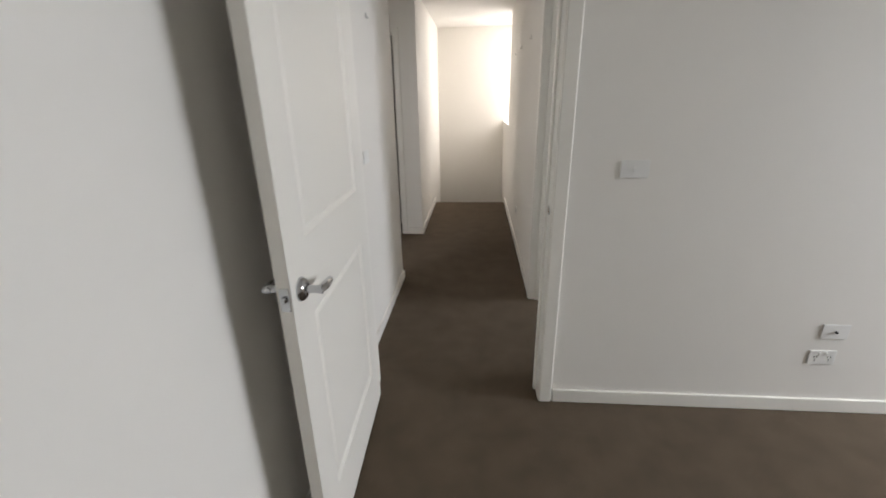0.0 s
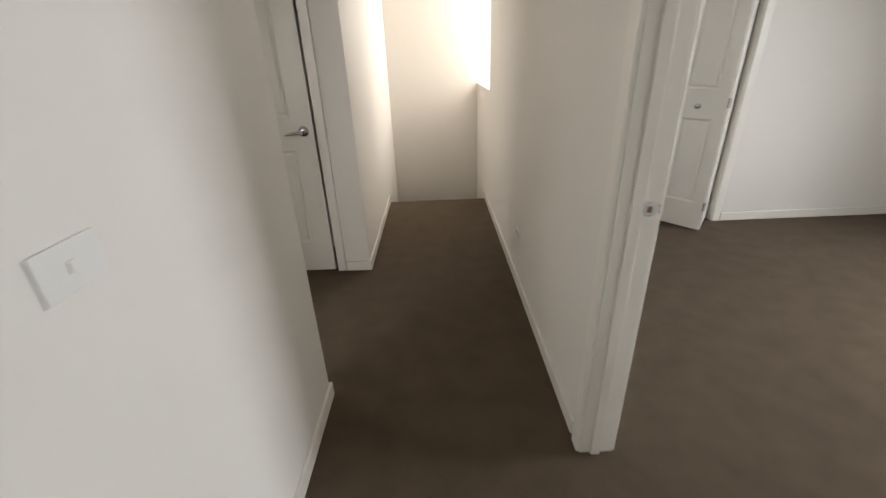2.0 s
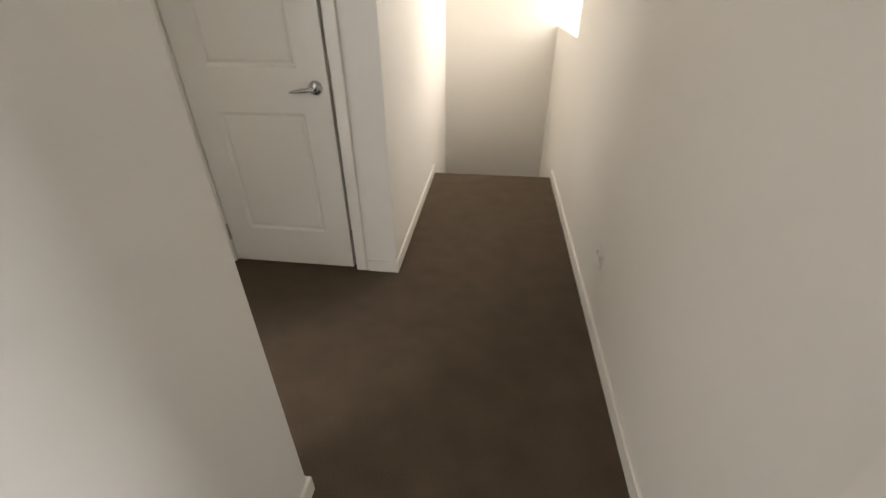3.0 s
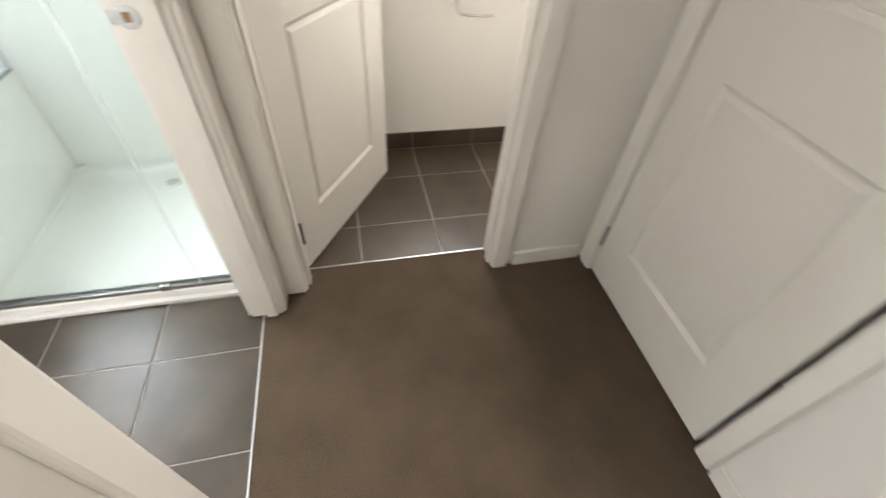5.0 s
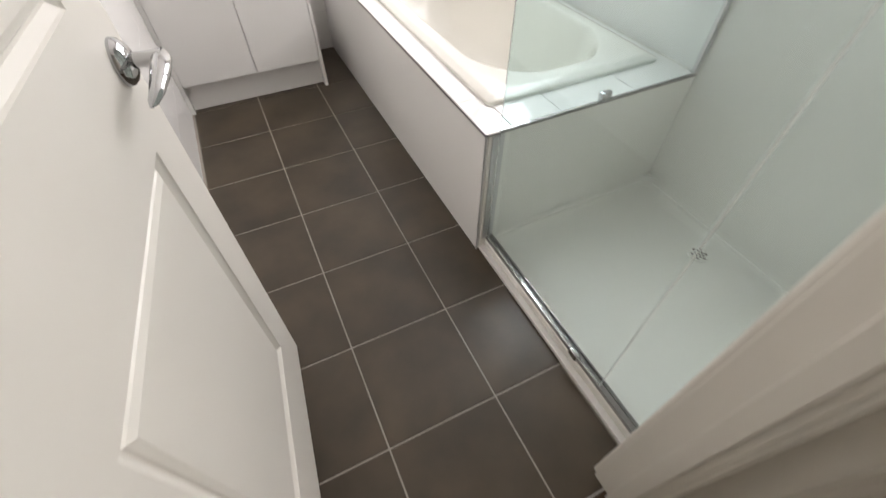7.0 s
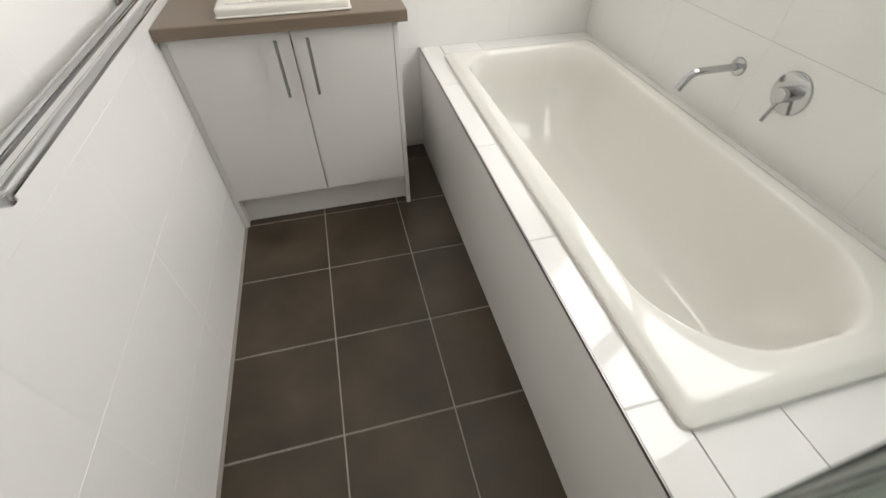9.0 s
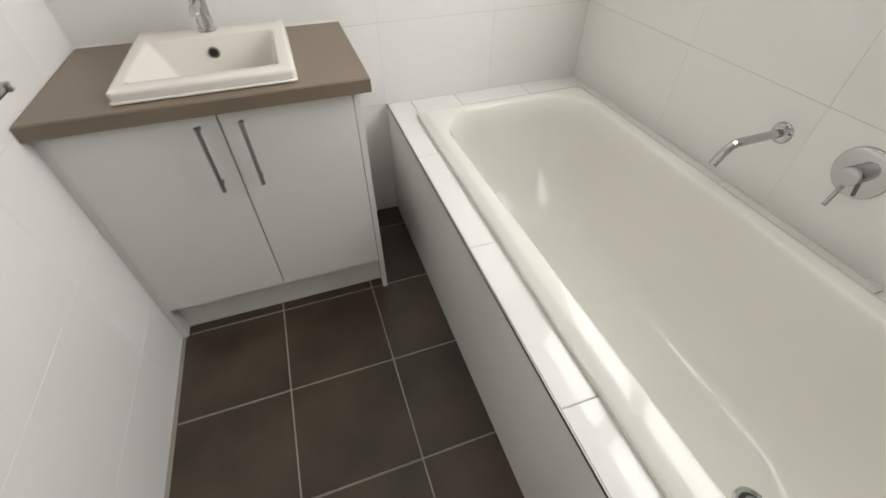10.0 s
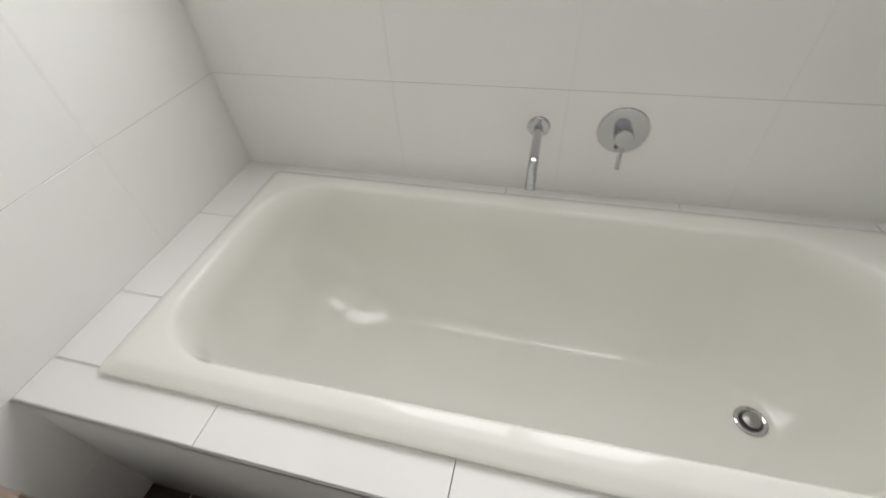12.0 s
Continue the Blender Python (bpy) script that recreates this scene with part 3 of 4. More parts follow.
spout = thing("bath_spout", -1.10, -1.598, 0.725, label="chrome wall bath spout bent down at its end", category="spout")
M = Matrix.Translation((-1.0995, -1.598, 0.725)) @ Euler((0, radians(90), 0)).to_matrix().to_4x4()
part("wall_flange", lathe(bmesh.new(), [(0.029, 0), (0.029, 0.003), (0.026, 0.007), (0.0115, 0.010)], M), CHROME, spout, smooth=True)
pts = [(-1.093, -1.598, 0.725), (-0.99, -1.598, 0.725), (-0.955, -1.598, 0.7245)]
for k in range(1, 8):
    a = radians(60 * k / 7)
    pts.append((-0.955 + 0.05 * math.sin(a), -1.598, 0.7245 - 0.05 * (1 - math.cos(a))))
pts.append((pts[-1][0] + 0.017, -1.598, pts[-1][2] - 0.03))
part("spout_tube", tube(bmesh.new(), pts, 0.0115, 18), CHROME, spout, smooth=True)
mixer = thing("bath_mixer", -1.10, -1.391, 0.729, label="round chrome wall mixer with pin lever", category="mixer tap")
M = Matrix.Translation((-1.0995, -1.391, 0.729)) @ Euler((0, radians(90), 0)).to_matrix().to_4x4()
part("cover_disc", lathe(bmesh.new(), [(0.062, 0), (0.062, 0.003), (0.060, 0.006), (0.028, 0.0075)], M, 40), CHROME, mixer, smooth=True)
part("mixer_body", lathe(bmesh.new(), [(0.0225, 0.007), (0.0225, 0.042), (0.021, 0.046), (0.006, 0.047)], M), CHROME, mixer, smooth=True)
part("pin_lever", tube(bmesh.new(), [(-1.068, -1.391, 0.722), (-1.058, -1.391, 0.690), (-1.045, -1.391, 0.650)], 0.0055, 12), CHROME, mixer, smooth=True)

# ---------------------------------------------------------------- bathroom: vanity
vanity = thing("vanity_cabinet", 0.32, -2.30, 0, label="white two door vanity cabinet on a kickboard", category="vanity")
part("carcass", boxes((-0.043, -2.548, 0.15, 0.690, -2.075, 0.735)), MELAMINE, vanity)
part("side_panel", boxes((-0.062, -2.548, 0.001, -0.0445, -2.056, 0.807), bevel=0.001), MELAMINE, vanity)
part("filler_strip", boxes((0.678, -2.548, 0.001, 0.698, -2.060, 0.807), bevel=0.001), MELAMINE, vanity)
part("kickboard", boxes((-0.044, -2.125, 0.001, 0.677, -2.108, 0.149)), MELAMINE, vanity, "recessed white kickboard")
for x0, x1, hx in ((-0.0425, 0.2985, 0.246), (0.3025, 0.6765, 0.349)):
    d = part("cabinet_door", boxes((x0, -2.074, 0.155, x1, -2.056, 0.803), bevel=0.0012), MELAMINE, vanity)
    bm = bmesh.new()
    tube(bm, [(hx, -2.023, 0.595), (hx, -2.023, 0.785)], 0.0058, 12)
    rod(bm, (hx, -2.056, 0.61), (hx, -2.023, 0.61), 0.0045, seg=10)
    rod(bm, (hx, -2.056, 0.77), (hx, -2.023, 0.77), 0.0045, seg=10)
    part("bar_handle", bm, STEEL, d, "brushed steel bar handle", smooth=True)
bench = thing("vanity_benchtop", 0.30, -2.29, 0.808, label="taupe laminate benchtop on the vanity", category="benchtop")
hole = (0.115, -2.49, 0.483, -2.096, 0.02)
edge = (-0.0905, -2.549, 0.698, -2.0295)
rings_ = [rounded(*hole, 0.808, 3), rounded(*edge, 0.005, 0.808, 3), rounded(*edge, 0.005, 0.841, 3),
          rounded(edge[0] + 0.0035, edge[1] + 0.0035, edge[2] - 0.0035, edge[3] - 0.0035, 0.003, 0.845, 3), rounded(*hole, 0.845, 3), rounded(*hole, 0.808, 3)]
part("worktop", loft(bmesh.new(), rings_, cap_last=False), BENCH, bench, smooth=True)
part("edge_band", boxes((-0.092, -2.0305, 0.8085, 0.698, -2.028, 0.843)), BENCH, bench)
part("edge_band", boxes((-0.092, -2.549, 0.8085, -0.0895, -2.0306, 0.843)), BENCH, bench)

basin = thing("basin", 0.30, -2.29, 0.846, label="white rectangular ceramic basin on the benchtop", category="basin")
bm = bmesh.new()
bx0, bx1, by0, by1 = 0.085, 0.513, -2.520, -2.066


def basin_ring(a, b, c, d, r, z):
    return rounded(bx0 + a, by0 + c, bx1 - b, by1 - d, r, z, 5)


loft(bm, [basin_ring(0.004, 0.004, 0.004, 0.004, 0.010, 0.8455), basin_ring(0.0, 0.0, 0.0, 0.0, 0.012, 0.848), basin_ring(0.0, 0.0, 0.0, 0.0, 0.012, 0.8505),
          basin_ring(0.004, 0.004, 0.004, 0.004, 0.012, 0.853), basin_ring(0.003, 0.003, 0.003, 0.003, 0.012, 0.868), basin_ring(0.004, 0.004, 0.004, 0.004, 0.012, 0.873),
          basin_ring(0.008, 0.008, 0.008, 0.008, 0.012, 0.8765), basin_ring(0.014, 0.014, 0.014, 0.014, 0.010, 0.8780),
          basin_ring(0.034, 0.034, 0.098, 0.046, 0.010, 0.8780), basin_ring(0.038, 0.038, 0.102, 0.050, 0.012, 0.8765), basin_ring(0.042, 0.042, 0.105, 0.054, 0.014, 0.870),
          basin_ring(0.058, 0.088, 0.110, 0.066, 0.018, 0.762), basin_ring(0.068, 0.100, 0.118, 0.076, 0.024, 0.749), basin_ring(0.10, 0.135, 0.150, 0.11, 0.03, 0.745)])
part("bowl", bm, CERAMIC, basin, smooth=True)
bm = bmesh.new()
M = Matrix.Translation((0.306, -2.412, 0.831)) @ Euler((radians(-94), 0, 0)).to_matrix().to_4x4()
lathe(bm, [(0.0165, -0.001), (0.0165, 0.002), (0.0145, 0.0035), (0.0125, 0.0035)], M)
ov = part("overflow_ring", bm, STEEL, basin, "metal overflow ring", smooth=True)
part("overflow_hole", rod(bmesh.new(), M @ Vector((0, 0, 0.0005)), M @ Vector((0, 0, 0.0040)), 0.0126), DARK, ov, "dark overflow hole")
part("basin_waste", lathe(bmesh.new(), [(0.026, 0), (0.026, 0.003), (0.02, 0.005)], Matrix.Translation((0.283, -2.28, 0.7452))), CHROME, basin, smooth=True)
tap = thing("basin_mixer", 0.309, -2.468, 0.879, label="chrome cylinder basin mixer tap", category="mixer tap")
part("tap_body", lathe(bmesh.new(), [(0.027, 0), (0.027, 0.004), (0.0225, 0.007), (0.0222, 0.108)], Matrix.Translation((0.309, -2.468, 0.8785))), CHROME, tap, smooth=True)
part("tap_head", lathe(bmesh.new(), [(0.0222, 0.110), (0.024, 0.113), (0.024, 0.168), (0.0225, 0.171), (0.005, 0.172)], Matrix.Translation((0.309, -2.468, 0.8785))), CHROME, tap, smooth=True)
part("tap_spout", tube(bmesh.new(), [(0.309, -2.460, 0.958), (0.310, -2.42, 0.957), (0.311, -2.388, 0.955), (0.311, -2.374, 0.950), (0.311, -2.368, 0.941)], [0.0135, 0.0135, 0.0135, 0.0135, 0.013], 16), CHROME, tap, smooth=True)
part("tap_pin", tube(bmesh.new(), [(0.309, -2.452, 1.03), (0.322, -2.43, 1.035)], 0.004, 10), CHROME, tap, smooth=True)

solid("bench_sealant", tube(bmesh.new(), [(-0.09, -2.5445, 0.8455), (0.697, -2.5445, 0.8455)], 0.0035, 8), WALL_TILE, "white sealant bead behind the benchtop", "sealant", "structure", smooth=True)
solid("bath_sealant", tube(bmesh.new(), [(-1.0985, -2.543, 0.5262), (-1.0985, -0.575, 0.5262)], 0.0035, 8), ACRYLIC, "cream sealant bead along the bath wall", "sealant", "structure", smooth=True)

# towel rail
rail = thing("towel_rail", 0.66, -1.5, 0.96, label="double chrome towel rail on the bathroom wall", category="towel rail")
for y in (-1.915, -1.03):
    bm = boxes((0.691, y - 0.022, 0.943, 0.6985, y + 0.022, 0.987), bevel=0.003)
    plate = part("wall_plate", bm, CHROME, rail, smooth=True)
    part("bracket_arm", boxes((0.583, y - 0.007, 0.956, 0.692, y + 0.007, 0.974), bevel=0.003), CHROME, rail, smooth=True)
for x in (0.645, 0.598):
    part("rail_tube", tube(bmesh.new(), [(x, -1.915, 0.965), (x, -1.03, 0.965)], 0.0105, 18), CHROME, rail, smooth=True)

# ---------------------------------------------------------------- bathroom: shower
tray = thing("shower_tray", -0.68, -0.12, 0, label="cream moulded shower tray with round grated waste", category="shower tray")
bm = bmesh.new()
loft(bm, [rounded(-1.099, -0.538, -0.262, 0.303, 0.01, 0.001, 4), rounded(-1.099, -0.538, -0.262, 0.303, 0.01, 0.045, 4), rounded(-1.094, -0.533, -0.267, 0.298, 0.01, 0.050, 4),
          rounded(-1.090, -0.530, -0.300, 0.295, 0.02, 0.050, 4)]
     + [rounded(-1.088 + 0.15 * u, -0.528 + 0.15 * u, -0.303 - 0.15 * u, 0.293 - 0.15 * u, 0.02 + 0.06 * u, 0.014 + 0.036 * v, 4)
        for u, v in ((1 - math.cos(radians(q)), 1 - math.sin(radians(q))) for q in range(0, 91, 10))], cap_first=True)
part("tray_shell", bm, LINER, tray, smooth=True)
COVE = 0.06
bm = bmesh.new()
cove_path = [((-0.300, -0.5385), 90), ((-0.60, -0.5385), 90)]
cove_path += [((-1.0365 - 0.062 * math.sin(radians(q)), -0.4765 - 0.062 * math.cos(radians(q))), 90 - q) for q in range(0, 91, 9)]
cove_path += [((-1.0365 - 0.062 * math.cos(radians(q)), 0.2405 + 0.062 * math.sin(radians(q))), -q) for q in range(0, 91, 9)]
cove_path += [((-0.60, 0.3025), -90), ((-0.300, 0.3025), -90)]
rows_ = []
for (px, py), turn in cove_path:
    nx, ny = math.cos(radians(turn)), math.sin(radians(turn))
    rows_.append([bm.verts.new((px + nx * COVE * (1 - math.cos(radians(q))), py + ny * COVE * (1 - math.cos(radians(q))), 0.0145 + COVE * (1 - math.sin(radians(q))))) for q in range(0, 91, 9)])
for a, b in zip(rows_, rows_[1:]):
    for k in range(len(a) - 1):
        bm.faces.new((a[k], a[k + 1], b[k + 1], b[k]))
for first, corner_y in ((2, -0.5385), (13, 0.3025)):
    tip = bm.verts.new((-1.0985, corner_y, 0.0145 + COVE))
    for a, b in zip(rows_[first:first + 10], rows_[first + 1:first + 11]):
        bm.faces.new((a[0], b[0], tip))
part("coved_upstand", bm, LINER, tray, smooth=True)
bm = bmesh.new()
hx0, hy0 = -0.985, -0.127
rod(bm, (hx0, hy0, 0.0125), (hx0, hy0, 0.0195), 0.040, seg=32)
grate = part("waste_grate", bm, LINER, tray)
bm = bmesh.new()
for i in range(-2, 3):
    for j in range(-2, 3):
        px, py = (i + 0.5 * (j % 2)) * 0.0150, j * 0.0130
        if px * px + py * py < 0.0275 ** 2:
            rod(bm, (hx0 + px, hy0 + py, 0.0190), (hx0 + px, hy0 + py, 0.0202), 0.0048, seg=12)
part("grate_holes", bm, DARK, grate, "dark drain holes")

screen = thing("shower_screen", -0.275, -0.12, 0, label="frameless clear glass sliding shower screen", category="shower screen")
part("sill", boxes((-0.262, -0.538, 0.001, -0.240, 0.303, 0.020), bevel=0.003), MELAMINE, screen, "white sill strip")
part("track", boxes((-0.296, -0.536, 0.0505, -0.266, 0.303, 0.058), (-0.296, -0.536, 0.058, -0.292, 0.303, 0.070), (-0.270, -0.536, 0.058, -0.266, 0.303, 0.066)), STEEL, screen, "metal bottom track")
for name_, row in (("glass_panel", (-0.278, -0.533, 0.062, -0.272, 0.124, 1.93)), ("glass_panel", (-0.290, 0.1255, 0.062, -0.284, 0.298, 1.93))):
    g = part(name_, boxes(row), GLASS, screen, "clear greenish glass")
    g.visible_shadow = False
part("panel_edge", boxes((-0.278, 0.1242, 0.062, -0.272, 0.1252, 1.93)), GLASS_EDGE, screen, "polished glass edge")
bm = boxes((-1.094, -0.549, 0.528, -0.283, -0.543, 1.93))
bmesh.ops.delete(bm, geom=[f for f in bm.faces if f.calc_center_median().x > -0.284], context="FACES_ONLY")
g = part("glass_return", bm, GLASS, screen, "clear glass panel on the bath hob")
g.visible_shadow = False
part("wall_channel", boxes((-1.099, -0.556, 0.527, -1.082, -0.537, 1.94)), ALUMINIUM, screen, "grey metal wall channel")
part("wall_channel", boxes((-0.295, 0.286, 0.071, -0.266, 0.3035, 1.94)), ALUMINIUM, screen, "grey metal wall channel")
part("corner_channel", boxes((-0.297, -0.539, 0.0585, -0.252, -0.5345, 0.515)), ALUMINIUM, screen, "metal channel on the bath end")
part("bottom_seal", boxes((-1.082, -0.550, 0.5264, -0.283, -0.542, 0.5278)), STEEL, screen)
part("top_rail", boxes((-0.296, -0.549, 1.931, -0.266, 0.303, 1.965), bevel=0.002), ALUMINIUM, screen, "metal top rail")
bm = boxes((-0.703, -0.557, 0.5265, -0.662, -0.535, 0.556), bevel=0.0025)
part("glass_clip", bm, CHROME, screen, "small chrome glass clip", smooth=True)
bm = boxes((-0.272, -0.005, 0.058, -0.252, 0.035, 0.086), bevel=0.006)
part("door_guide", bm, CHROME, screen, "small chrome door guide", smooth=True)
solid("shower_liner_west", boxes((-1.1055, -0.538, 0.001, -1.0995, 0.305, 2.05)), LINER, "glossy white shower wall panel", "wall panel", "structure")
solid("shower_liner_north", boxes((-1.0993, 0.3035, 0.001, -0.20, 0.3058, 2.05)), LINER, "glossy white shower wall panel", "wall panel", "structure")

# ---------------------------------------------------------------- toilet room
ring = thing("towel_ring", -1.17, 1.34, 0.80, label="open chrome holder on the toilet wall", category="paper holder")
M = Matrix.Translation((-1.1695, 1.338, 0.795)) @ Euler((0, radians(90), 0)).to_matrix().to_4x4()
part("rose", lathe(bmesh.new(), [(0.026, 0), (0.026, 0.004), (0.022, 0.008), (0.010, 0.010), (0.010, 0.045), (0.013, 0.05), (0.004, 0.053)], M), CHROME, ring, smooth=True)
pts = [(-1.122, 1.352, 0.79), (-1.122, 1.322, 0.797)]
for k in range(9):
    a = radians(90 + 180 * k / 8)
    pts.append((-1.122, 1.292 + 0.046 * math.cos(a), 0.745 + 0.050 * math.sin(a)))
pts += [(-1.122, 1.34, 0.692), (-1.122, 1.395, 0.690), (-1.122, 1.43, 0.694)]
part("holder_bar", tube(bmesh.new(), pts, 0.0048, 12), CHROME, ring, smooth=True)

# ---------------------------------------------------------------- wardrobe of the second bedroom
ward = thing("wardrobe_tower", 2.93, 2.7, 0, label="white shelf tower with four cut-out drawers", category="wardrobe")
TX0, TX1, TY0, TY1 = 2.69, 3.15, 2.50, 2.945
part("side_panel", boxes((TX0, TY0, 0.001, TX0 + 0.016, TY1, 1.762)), MELAMINE, ward)
part("side_panel", boxes((TX1 - 0.016, TY0, 0.001, TX1, TY1, 1.762)), MELAMINE, ward)
part("back_panel", boxes((TX0 + 0.016, TY1 - 0.006, 0.001, TX1 - 0.016, TY1, 1.762)), MELAMINE, ward)
part("kick", boxes((TX0 + 0.016, TY0 + 0.02, 0.001, TX1 - 0.016, TY0 + 0.035, 0.08)), MELAMINE, ward)
for z in (0.80, 1.157, 1.463):
    part("shelf", boxes((TX0 + 0.016, TY0 + 0.004, z, TX1 - 0.016, TY1 - 0.006, z + 0.016)), MELAMINE, ward)
for k in range(4):
    z = 0.085 + k * 0.178
    out = 0.07 if k == 2 else 0.0
    bm = boxes((TX0 + 0.019, TY0 - 0.012 - out, z, TX1 - 0.019, TY0 + 0.004 - out, z + 0.168), (TX0 + 0.03, TY0 + 0.004 - out, z + 0.01, TX0 + 0.04, TY1 - 0.06, z + 0.13),
               (TX1 - 0.04, TY0 + 0.004 - out, z + 0.01, TX1 - 0.03, TY1 - 0.06, z + 0.13))
    d = part("drawer", bm, MELAMINE, ward)
    bm = bmesh.new()
    vs = [bm.verts.new((2.91 + u, TY0 - 0.0128 - out, z + 0.168 - w)) for u, w in ((-0.10, 0.0), (-0.075, 0.028), (0.075, 0.028), (0.10, 0.0))]
    f = bm.faces.new(vs)
    ex = bmesh.ops.extrude_face_region(bm, geom=[f])
    bmesh.ops.translate(bm, verts=[v for v in ex["geom"] if isinstance(v, bmesh.types.BMVert)], vec=(0, 0.0005, 0))
    part("finger_cutout", bm, DARK, d, "dark finger cut-out")
solid("wardrobe_shelf", boxes((1.98, 2.47, 1.763, 3.80, 2.945, 1.781)), MELAMINE, "white full width wardrobe shelf", "shelf")
rail2 = solid("hanging_rail", tube(bmesh.new(), [(TX1, 2.70, 1.70), (3.80, 2.70, 1.70)], 0.0125, 14), CHROME, "chrome wardrobe hanging rail", "hanging rail", smooth=True)
door_frame("wardrobe_frame", "x", 2.22, 3.742, 2.31, 2.41, "white painted wardrobe opening frame", sides=(1, 0))


def bifold(ax, ay, bx, by, name, knob):
    w = math.hypot(bx - ax, by - ay)
    top = thing(name, ax, ay, 0.015, math.degrees(math.atan2(by - ay, bx - ax)), label="white panelled bifold wardrobe door, folded open", category="wardrobe door")
    bm = bmesh.new()
    pn = [(0.22, 0.88), (1.09, 1.86)]
    panel_face(bm, w, 0, 2.0, 0, -1, 0.085, pn)
    panel_face(bm, w, 0, 2.0, 0.034, 1, 0.085, pn)
    for u0, u1, v0, v1 in ((0, 0.0016, 0, 2.0), (w - 0.0016, w, 0, 2.0), (0, w, 1.9984, 2.0), (0, w, 0, 0.0016)):
        box(bm, u0, 0.0004, v0, u1, 0.0336, v1)
    part("leaf", bm, DOOR, top, local=True)
    if knob:
        M2 = Matrix.Translation((w * 0.5, 0, 0.97)) @ Euler((radians(90), 0, 0)).to_matrix().to_4x4()
        part("knob", lathe(bmesh.new(), [(0.019, 0), (0.017, 0.004), (0.008, 0.008), (0.008, 0.018), (0.016, 0.024), (0.017, 0.032), (0.010, 0.037)], M2), CHROME, top, "round chrome knob", local=True, smooth=True)
    for z in (0.2, 1.0, 1.75):
        part("hinge", boxes((w - 0.004, -0.004, z - 0.035, w + 0.006, 0.036, z + 0.035)), STEEL, top, "metal hinge", local=True)


bifold(3.252, 2.395, 3.497, 2.085, "bifold_door", True)
bifold(3.510, 2.085, 3.735, 2.372, "bifold_door", False)

# ---------------------------------------------------------------- tiles
TILE = {}


def tile(parent, axis, x0, y0, z0, x1, y1, z1, mat):
    """One tile with eased edges; tiles of one size share a mesh."""
    key = (mat.name, round(x1 - x0, 4), round(y1 - y0, 4), round(z1 - z0, 4))
    if key not in TILE:
        bm = bmesh.new()
        box(bm, -(x1 - x0) / 2, -(y1 - y0) / 2, -(z1 - z0) / 2, (x1 - x0) / 2, (y1 - y0) / 2, (z1 - z0) / 2, bevel=0.0012 if mat is FLOOR_TILE else 0.0005, segments=1)
        me = bpy.data.meshes.new("tile")
        bm.to_mesh(me)
        bm.free()
        me.materials.append(mat)
        TILE[key] = me
    ob = new("tile", TILE[key])
    ob.parent = parent
    ob.location = ((x0 + x1) / 2, (y0 + y1) / 2, (z0 + z1) / 2)
    return ob


def spans(lo, hi, start, step):
    k = math.ceil((lo - start) / step + 1e-6)
    c = [lo]
    while start + k * step < hi - 1e-6:
        c.append(start + k * step)
        k += 1
    c.append(hi)
    return list(zip(c, c[1:]))


T, J = 0.345, 0.0025
bath_floor = solid("floor_bath", boxes((-1.10, -2.55, -0.12, 0.706, 0.306, -0.0022), (-0.130, 0.306, -0.12, 0.595, 0.342, -0.0022)), GROUT, "dark grey tiled bathroom floor with pale grout", "tiled floor", "structure")
for x0, x1 in spans(-0.30, 0.70, 0, T):
    for y0, y1 in spans(-2.55, 0.302, 0, T):
        if y1 > 0.30:
            continue
        if x1 - x0 > 0.02 and y1 - y0 > 0.02:
            tile(bath_floor, "z", x0 + J, y0 + J, -0.008, x1 - J, y1 - J, 0, FLOOR_TILE)
for x0, x1 in ((-0.24, 0), (0, T), (T, 2 * T)):
    tile(bath_floor, "z", x0 + J, J, -0.008, x1 - J, 0.338, 0, FLOOR_TILE)
solid("threshold_strip_bath", boxes((-0.130, 0.339, -0.01, 0.595, 0.344, 0.003)), ALUMINIUM, "thin metal strip between tile and carpet", "threshold strip", "structure")
wc_floor = solid("floor_wc", boxes((-1.17, 0.40, -0.12, -0.334, 2.0, -0.0022)), GROUT, "dark grey tiled toilet floor with pale grout", "tiled floor", "structure")
for x0, x1 in spans(-1.16, -0.336, -0.556, T):
    for y0, y1 in spans(0.40, 2.0, 0.715, T):
        if x1 - x0 > 0.02 and y1 - y0 > 0.02:
            tile(wc_floor, "z", x0 + J, y0 + J, -0.008, x1 - J, y1 - J, 0, FLOOR_TILE)
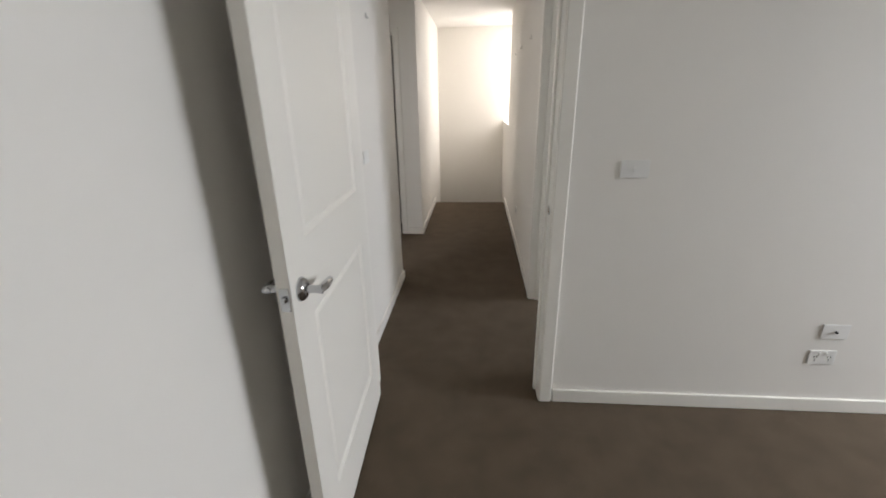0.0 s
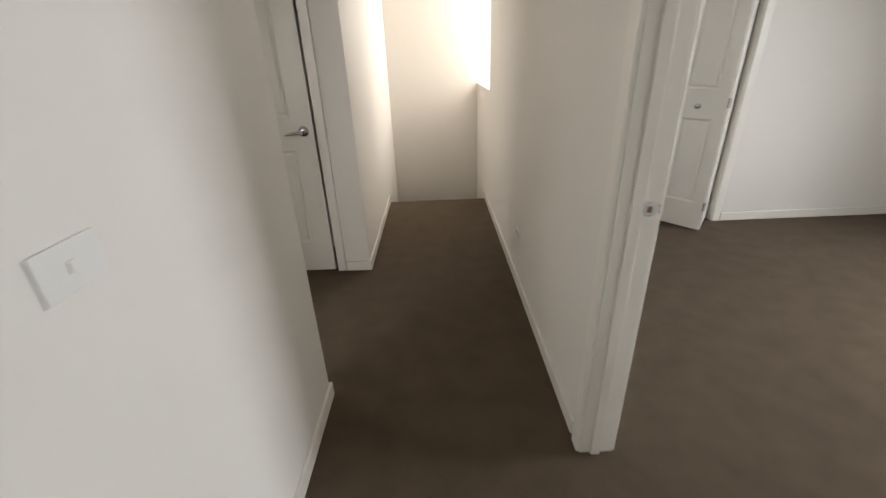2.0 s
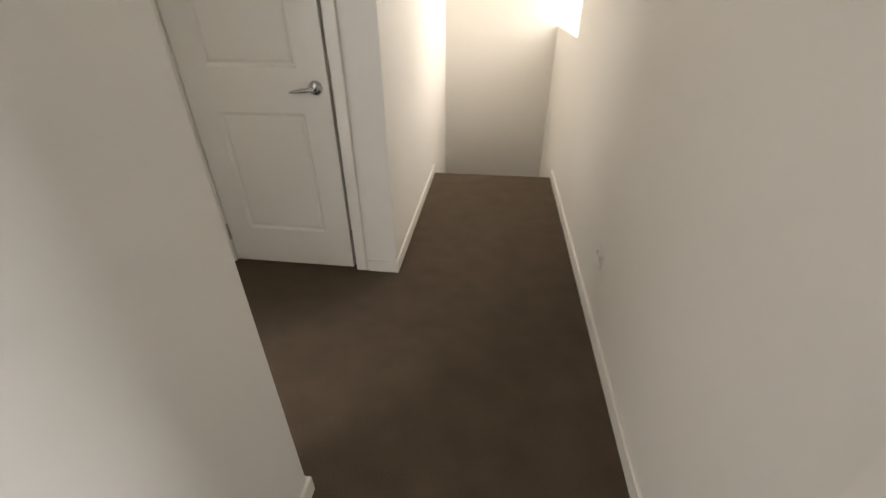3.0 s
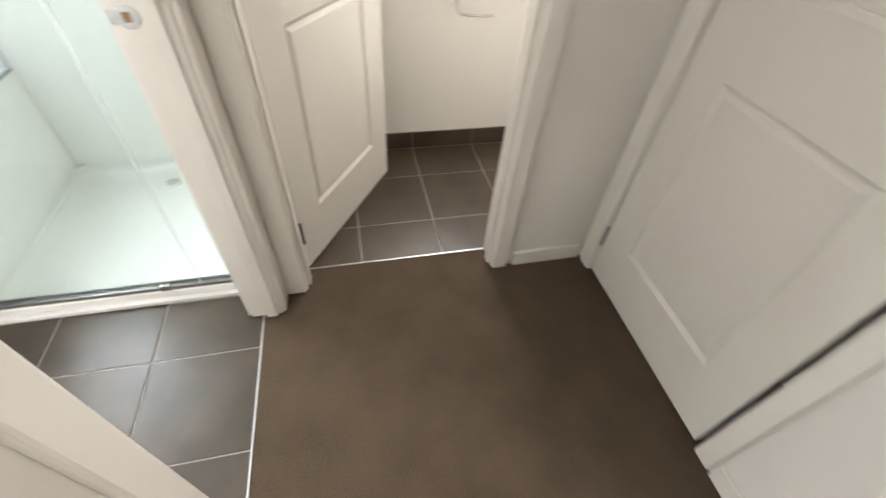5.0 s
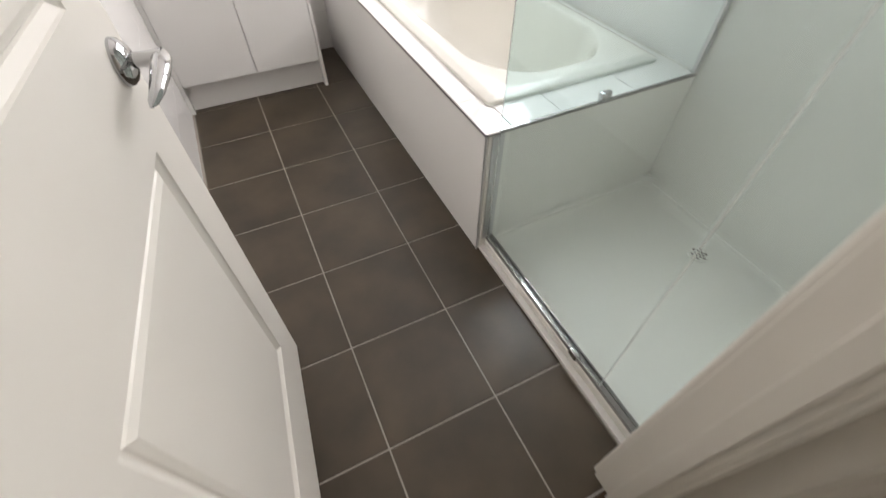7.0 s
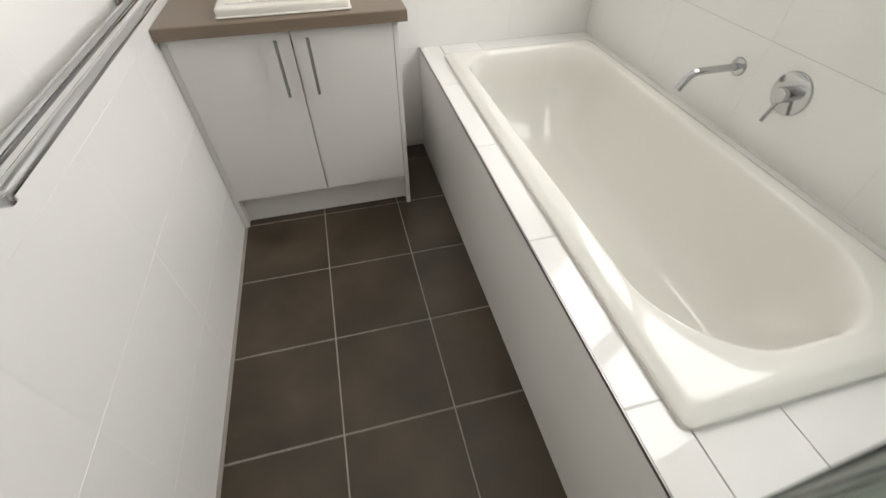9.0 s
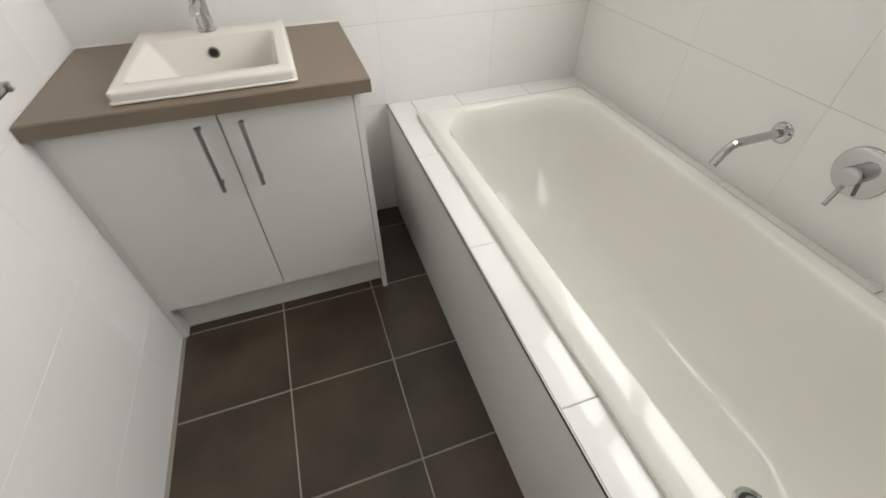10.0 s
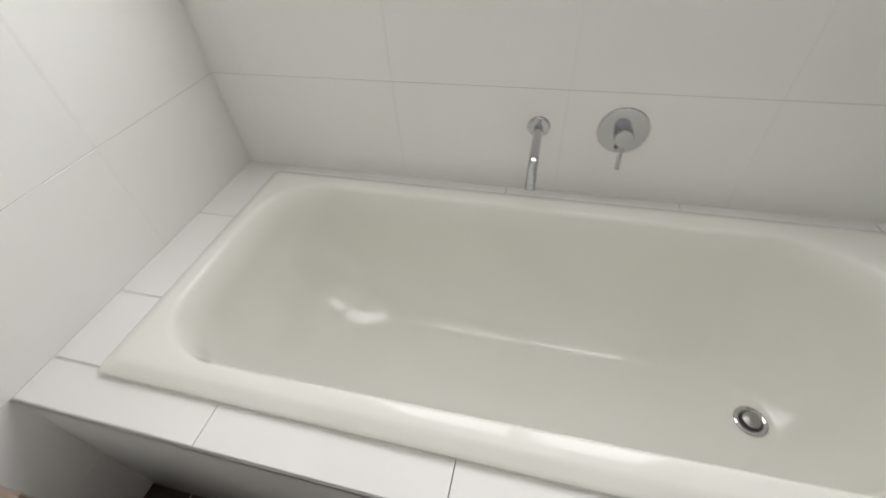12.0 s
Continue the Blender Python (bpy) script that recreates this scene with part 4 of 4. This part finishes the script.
solid("threshold_strip_wc", boxes((-0.335, 0.50, -0.01, -0.330, 1.24, 0.003)), ALUMINIUM, "thin metal strip between tile and carpet", "threshold strip", "structure")
sk = solid("baseboard_wc_tile", boxes((-1.1695, 0.40, 0.001, -1.163, 2.0, 0.098)), GROUT, "dark tile skirting in the toilet", "tile skirting", "structure")
for y0, y1 in spans(0.40, 2.0, 0.715, T):
    if y1 - y0 > 0.02:
        tile(sk, "x", -1.1632, y0 + J / 2, 0.002, -1.158, y1 - J / 2, 0.0985, FLOOR_TILE)

W2, Hh, G, GZ = 0.455, 0.30, 0.0003, 0.0008
zrows = [(0.525 + Hh * (k - 2) if k > 0 else 0.001, 0.525 + Hh * (k - 1)) for k in range(0, 7)]
west_tiles = bpy.data.objects["wall_west_bath"]
for z0, z1 in zrows:
    if z0 < 0.52:
        continue
    for y0, y1 in spans(-2.5505, -0.54, -1.99, W2):
        for a, b, c, d in ((y0, y1, z0, z1),):
            if c >= BW[3] or d <= BW[2] or b <= BW[0] or a >= BW[1]:
                pieces = [(a, b, c, d)]
            else:
                pieces = []
                if c < BW[2]:
                    pieces.append((a, b, c, BW[2]))
                if d > BW[3]:
                    pieces.append((a, b, BW[3], d))
                m0, m1 = max(c, BW[2]), min(d, BW[3])
                if a < BW[0]:
                    pieces.append((a, BW[0], m0, m1))
                if b > BW[1]:
                    pieces.append((BW[1], b, m0, m1))
            for p in pieces:
                tile(west_tiles, "x", -1.1065, p[0] + G, p[2] + GZ, -1.0995, p[1] - G, p[3] - GZ, WALL_TILE)
south_tiles = bpy.data.objects["wall_bath_south"]
for z0, z1 in zrows:
    for x0, x1 in spans(-1.099, 0.70, -0.68, W2):
        tile(south_tiles, "y", x0 + G, -2.5515, z0 + GZ, x1 - G, -2.5445, z1 - GZ, WALL_TILE)
east_tiles = bpy.data.objects["wall_west_hall"]
for z0, z1 in zrows:
    for y0, y1 in spans(-2.544, 0.302, -1.85, W2):
        tile(east_tiles, "x", 0.6995, y0 + G / 2, z0 + G, 0.7065, y1 - G / 2, z1 - G, WALL_TILE)
